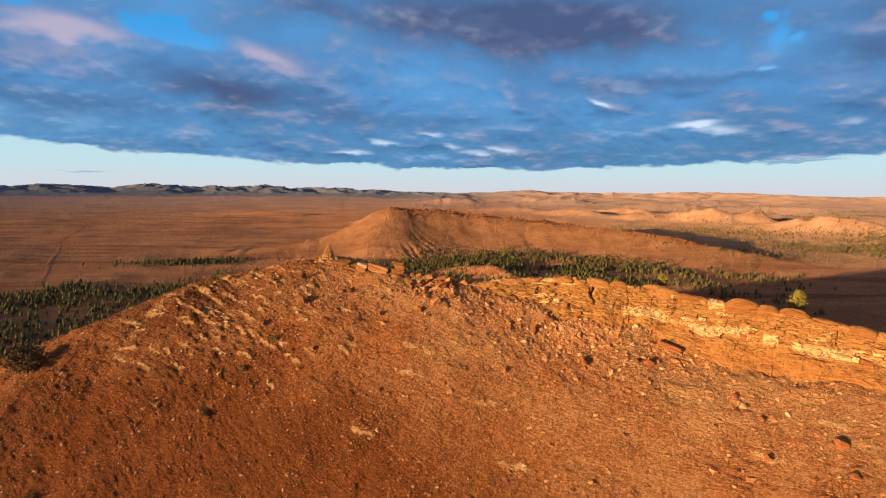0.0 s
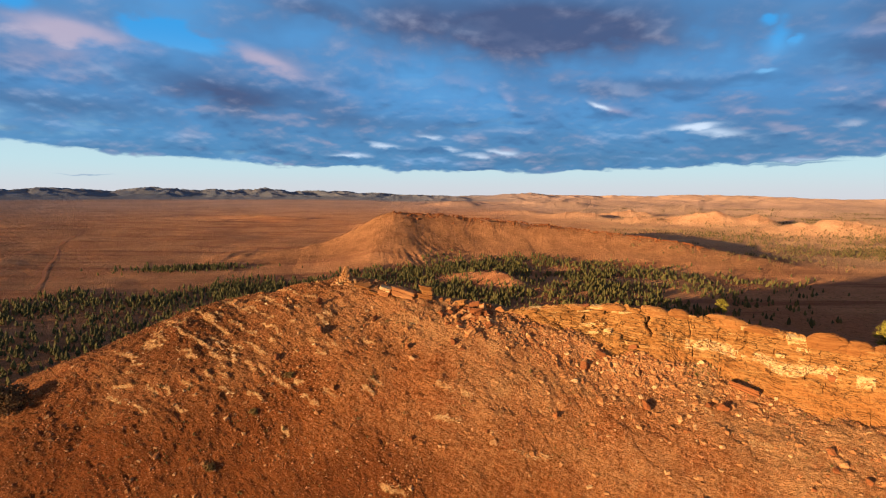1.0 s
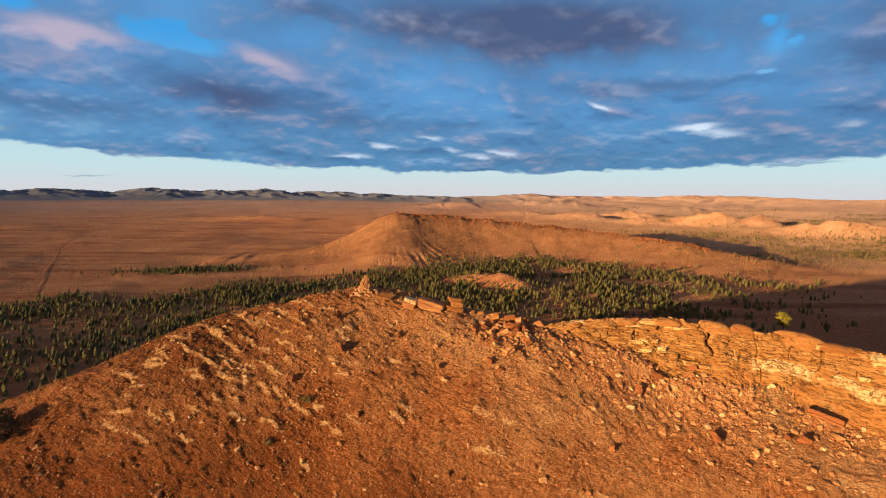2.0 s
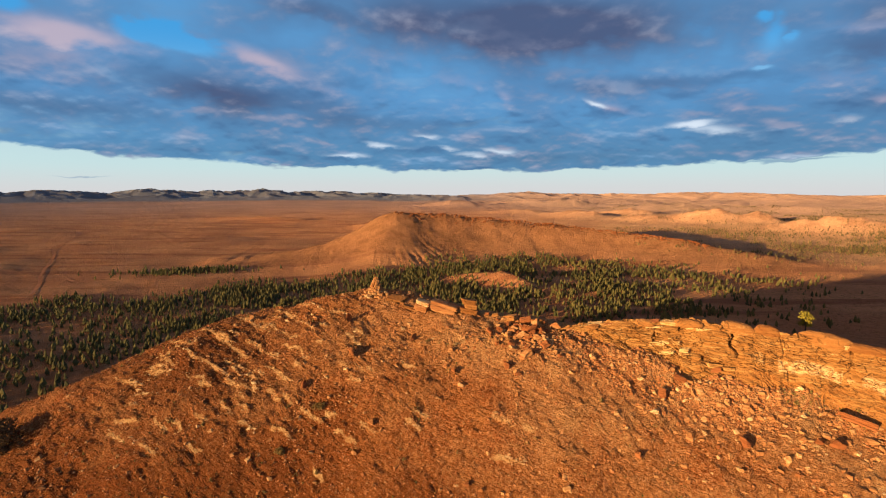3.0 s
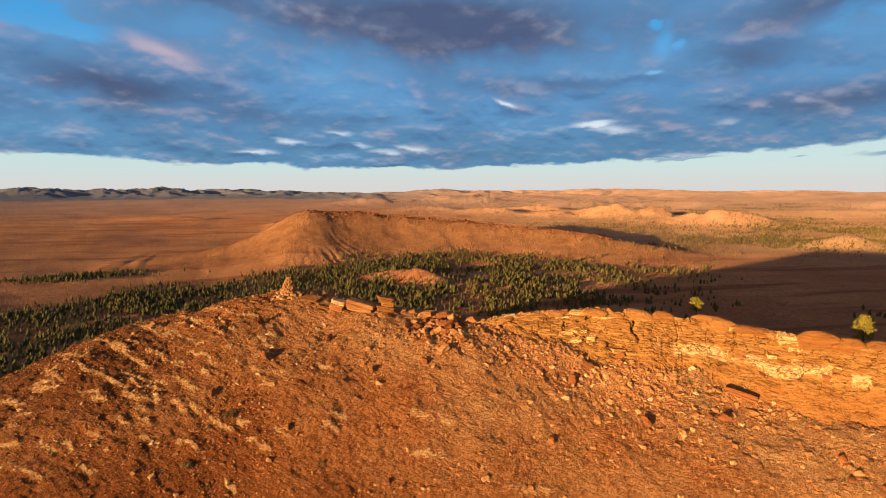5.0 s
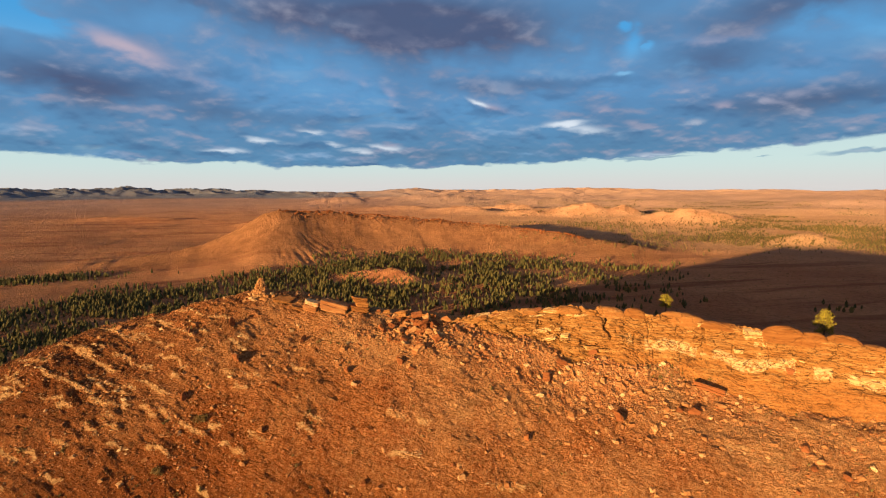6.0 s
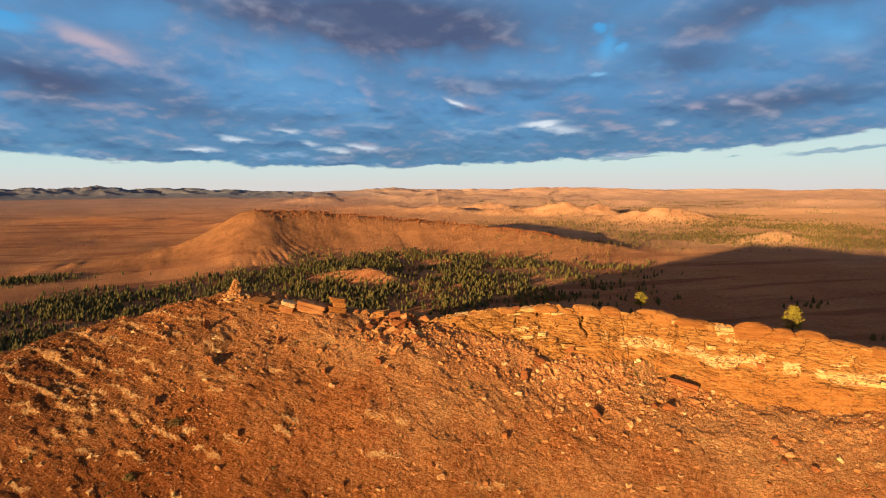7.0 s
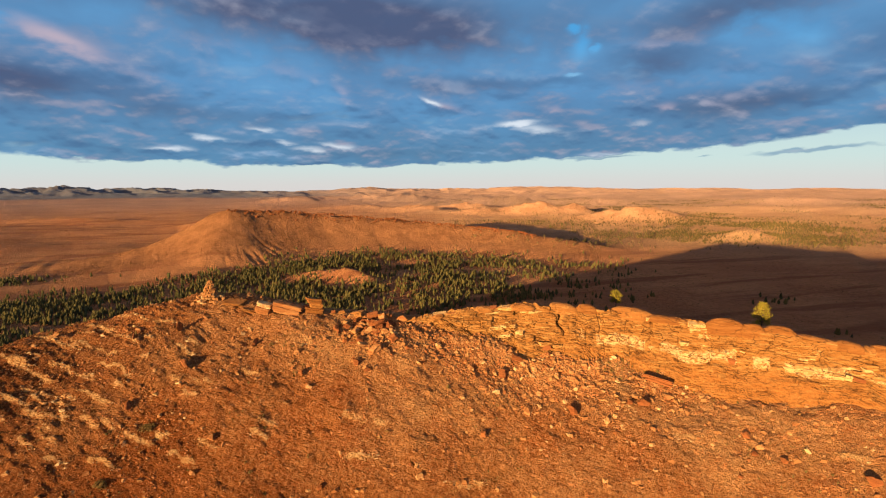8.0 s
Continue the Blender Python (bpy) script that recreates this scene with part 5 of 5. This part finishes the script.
def strew(name, label, x, y, g, sizes, material, flat=(0.35, 0.75), ball=(CUBE, CUBE_F), lift=0.03, steep=0.5):
    z = land(x, y)
    shapes = [shard_arrays()[0] for _ in range(24)]
    pick = g.integers(24, size=len(x))
    v = np.array(shapes)[pick]
    s = 0.8 * sizes[:, None] * np.stack([np.ones(len(x)), g.uniform(0.55, 0.95, len(x)), g.uniform(*flat, len(x))], -1)
    v = v * s[:, None, :]
    t = g.uniform(0, 6.28, len(x))
    p = g.uniform(-steep, steep, len(x))
    c, q = np.cos(p)[:, None], np.sin(p)[:, None]
    v = np.stack([v[..., 0] * c + v[..., 2] * q, v[..., 1], -v[..., 0] * q + v[..., 2] * c], -1)
    c, q = np.cos(t)[:, None], np.sin(t)[:, None]
    v = np.stack([v[..., 0] * c - v[..., 1] * q, v[..., 0] * q + v[..., 1] * c, v[..., 2]], -1)
    v = v + np.stack([x, y, z + sizes * lift], -1)[:, None, :]
    f = (ball[1][None] + len(ball[0]) * np.arange(len(x))[:, None, None]).reshape(-1, 3)
    me = mesh_of(name, v.reshape(-1, 3), f, False)
    me.materials.append(material)
    return tagged(new(name, me), label, "stones", kind="stuff")


px, py, _g = slope_points(240000, 21, lambda x, y: np.maximum(stone_weight(x, y), 0.09 * (0.3 + fbm(x / 3, y / 3, 105, 3) ** 2 * 3) * (along(x, y, CREST)[0] * along(x, y, CREST)[2] < 1)))
size = 0.07 + 0.10 * _g.random(len(px)) ** 2 + 0.16 * _g.random(len(px)) ** 8
strew("slope_rubble", "small angular red and pale stones strewn on the slope", px, py, _g, size, GRIT, (0.35, 0.7), lift=-0.08, steep=0.6)
qx, qy, _g = slope_points(60000, 22, stone_weight)
size = 0.11 + 0.36 * _g.random(len(qx)) ** 4
strew("slope_stones", "fist to knee-high angular stones strewn on the slope", qx, qy, _g, size, STONE)
kx, ky, _g = slope_points(26000, 24, lambda x, y: np.clip(0.7 * spot(x, y, 24, 77, 8, 5, -30) + 0.3 * spot(x, y, 15, 81.5, 7, 3.5, -25) + 0.25 * spot(x, y, 44, 62, 7, 4) + 0.25 * spot(x, y, 31, 72, 8, 5) + 0.2 * spot(x, y, 6, 86, 6, 3), 0, 1))
strew("talus", "broken pale and orange shards heaped below the outcrop", kx, ky, _g, 0.12 + 0.50 * _g.random(len(kx)) ** 3.5, TALUS, (0.25, 0.6), lift=0.2, steep=0.9)
_g = np.random.default_rng(25)
ex, ey = [], []
for x0, y0, x1, y1 in LEDGES:
    for _ in range(int(math.hypot(x1 - x0, y1 - y0) * 9)):
        t = _g.uniform(-0.1, 1.1)
        q = _g.normal(0, 0.35)
        ex.append(x0 + t * (x1 - x0) + 0.4 * q)
        ey.append(y0 + t * (y1 - y0) + q)
strew("ledge_rubble", "pale broken limestone lying along the ledges", np.array(ex), np.array(ey), _g, 0.05 + 0.12 * _g.random(len(ex)) ** 2, PALE_ROCK, (0.3, 0.7))
bx, by, _g = slope_points(1150, 23, stone_weight)
for x, y, z in list(zip(bx, by, land(bx, by)))[:300]:
    w = 0.28 + 0.42 * _g.random() ** 2
    piece("stone", ROCKS[_g.integers(len(ROCKS))], ground, placed(x, y, z + 0.1 * w, _g.uniform(-30, 30), _g.uniform(-30, 30), _g.uniform(0, 360), w, w * _g.uniform(0.6, 0.9), w * _g.uniform(0.4, 0.75)))


# the broken rim of the middle hill
hx, hy, hs = [], [], []
_g = np.random.default_rng(41)
for (ax, ay, az_), (ex, ey, ez) in zip(HILL[8:15], HILL[9:16]):
    for _ in range(int(math.hypot(ex - ax, ey - ay) * 2.6)):
        t = _g.random()
        hx.append(ax + t * (ex - ax) + _g.normal(0, 1.5))
        hy.append(ay + t * (ey - ay) - abs(_g.normal(0, 7)) + 3)
        hs.append(0.5 + 2.4 * _g.random() ** 3)
strew("rim_rocks", "broken red rocks along the middle hill's rim", np.array(hx), np.array(hy), _g, np.array(hs), RED_ROCK)


def tuft_weight(x, y):
    dc, _, cs, _ = along(x, y, CREST)
    return np.clip(scrub(x, y) * 1.1, 0, 1) * (dc * cs < 4)


def tuft_arrays(g, blades=7):
    vs, fs = [], []
    for i in range(blades):
        a = g.uniform(0, 6.28)
        q = g.uniform(0.2, 0.9)
        tip = np.array([q * math.cos(a), q * math.sin(a), g.uniform(0.6, 1.2)])
        side = np.array([-math.sin(a), math.cos(a), 0]) * 0.22
        vs += [tip * 0.12 - side, tip * 0.12 + side, tip]
        fs.append((3 * i, 3 * i + 1, 3 * i + 2))
    return np.array(vs), np.array(fs)


tx, ty, _g = slope_points(30000, 31, tuft_weight)
plant("grass_tufts", "small dry straw-brown grass tufts on the slope", "grass", tx, ty, [tuft_arrays(_g, 5) for _ in range(10)], (0.10, 0.26), (0.7, 1.2), _g, STRAW)
ux, uy, _g = slope_points(230, 32, tuft_weight)
plant("low_bushes", "knee-high olive-brown bushes on the slope", "shrubs", ux, uy, [crown_arrays(_g, 6, 0.8) for _ in range(6)], (0.25, 0.6), (0.8, 1.4), _g, SCRUB, 0.05)
for x, y, r in ((-28.6, 76.2, 0.9), (-32.1, 70.8, 0.9), (-50.8, 63.1, 1.6), (-25.2, 80.3, 0.9)):
    g = np.random.default_rng(int(abs(x) * 10))
    me = mesh_of("dark_bush", *join([leaves_arrays(g, (g.uniform(-0.4, 0.4) * r, g.uniform(-0.4, 0.4) * r, 0.45 * r), (0.6 * r, 0.6 * r, 0.5 * r), 90, 0.12) for _ in range(5)]), False)
    me.materials.append(SCRUB)
    ob = tagged(new("dark_bush", me), "dark rounded bush on the slope", "bush", "dark bushes")
    ob.location = (x, y, height(x, y) - 0.05)


OLIVE = leaf_material("olive_grass", (0.10, 0.085, 0.020), (0.25, 0.190, 0.055))
ox, oy, _g = slope_points(26000, 33, lambda x, y: np.clip(sum(k * spot(x, y, cx, cy, a, b, -30) for cx, cy, a, b, k in ((29.5, 76.5, 5, 2.0, 0.9), (33, 73, 5, 1.6, 0.8), (-15, 78.6, 2.2, 1.4, 0.9), (-11, 85, 2.5, 2.5, 0.6), (-27, 75, 4, 2, 0.5), (9, 70, 3, 3, 0.4), (38, 62, 5, 3, 0.4), (-42, 74, 8, 5, 0.35), (-12, 66, 6, 4, 0.35), (4, 62, 6, 4, 0.3))), 0, 1) * (fbm(x / 1.5, y / 1.5, 107, 3) > 0.0))
plant("olive_grass", "olive-green grass tufts among the stones of the slope", "grass", ox, oy, [tuft_arrays(_g, 6) for _ in range(10)], (0.15, 0.34), (0.7, 1.2), _g, OLIVE)


# ---- dry grass of the plain ----
def grass_density(x, y):
    d, a = polar(x, y)
    n = 0.5 + 0.5 * fbm(x / 120, y / 120, 99, 3)
    right = 0.024 * smooth(8, 30, a) * smooth(700, 1100, d)
    left = 0.012 * smooth(30, 8, a) * smooth(600, 1000, d)
    out = (right + left) * (0.5 + n) * smooth(2700, 1800, d)
    for bx, by, h, p, q, t in BUMPS[1:6]:
        out = out * (1 - 0.9 * spot(x, y, bx, by, p * 0.9, q * 0.9, t))
    return out


def spike_arrays(g):
    a = g.uniform(0, 6.28)
    v = [(0.5 * math.cos(a + k * 1.57) * g.uniform(0.7, 1.3), 0.5 * math.sin(a + k * 1.57) * g.uniform(0.7, 1.3), -0.1) for k in range(4)] + [(g.uniform(-0.15, 0.15), g.uniform(-0.15, 0.15), g.uniform(0.8, 1.1))]
    return np.array(v), np.array([(0, 1, 4), (1, 2, 4), (2, 3, 4), (3, 0, 4)])


gx, gy, _g = scatter(grass_density, 420, 2700, -48, 62, 260000, 8)
SAND_GRASS = leaf_material("sandy_dry_grass", (0.38, 0.200, 0.085), (0.54, 0.310, 0.135))
RED_GRASS = leaf_material("reddish_dry_grass", (0.28, 0.115, 0.05), (0.42, 0.20, 0.088))
sandy = (gx + 200 * vnoise(gx / 300, gy / 300, 17) > 420) & (np.hypot(gx, gy) > 800)
for name, label, pick, mat in (("sandy_grass", "pale dry grass clumps over the far plain", sandy, SAND_GRASS), ("red_grass", "reddish dry grass clumps over the plain", ~sandy, RED_GRASS)):
    plant(name, label, "grass", gx[pick], gy[pick], [spike_arrays(_g) for _ in range(12)], (0.35, 0.75), (1.2, 2.2), _g, mat)


# ---- the vehicle track over the plain ----
def build_track():
    line = [(-37.0, 590), (-36.3, 690), (-35.6, 830), (-35.3, 980), (-34.2, 1150), (-33.2, 1320)]
    vs, fs = [], []
    for i in range(121):
        t = i / 120 * (len(line) - 1)
        k = min(int(t), len(line) - 2)
        f = t - k
        a, d = line[k][0] + f * (line[k + 1][0] - line[k][0]), line[k][1] + f * (line[k + 1][1] - line[k][1])
        a += 0.12 * math.sin(i * 0.13) + 0.05 * math.sin(i * 0.41)
        for w in (-1.3, 1.3):
            x, y = d * math.sin(radians(a)) + w, d * math.cos(radians(a))
            vs.append((x, y, height(x, y) + 0.35))
    fs = [(2 * i, 2 * i + 1, 2 * i + 3, 2 * i + 2) for i in range(120)]
    me = mesh_of("track", vs, fs)
    m, n, b = surface("track_earth", 0.95, 0.1)
    p = n.add("ShaderNodeTexCoord").outputs["Object"]
    n.link(n.mix(n.noise(p, 0.2, 4), (0.36, 0.135, 0.06), (0.46, 0.19, 0.085)), b.inputs["Base Color"])
    me.materials.append(m)
    tagged(new("track", me), "worn dirt vehicle track across the red plain", "track", kind="structure")


build_track()
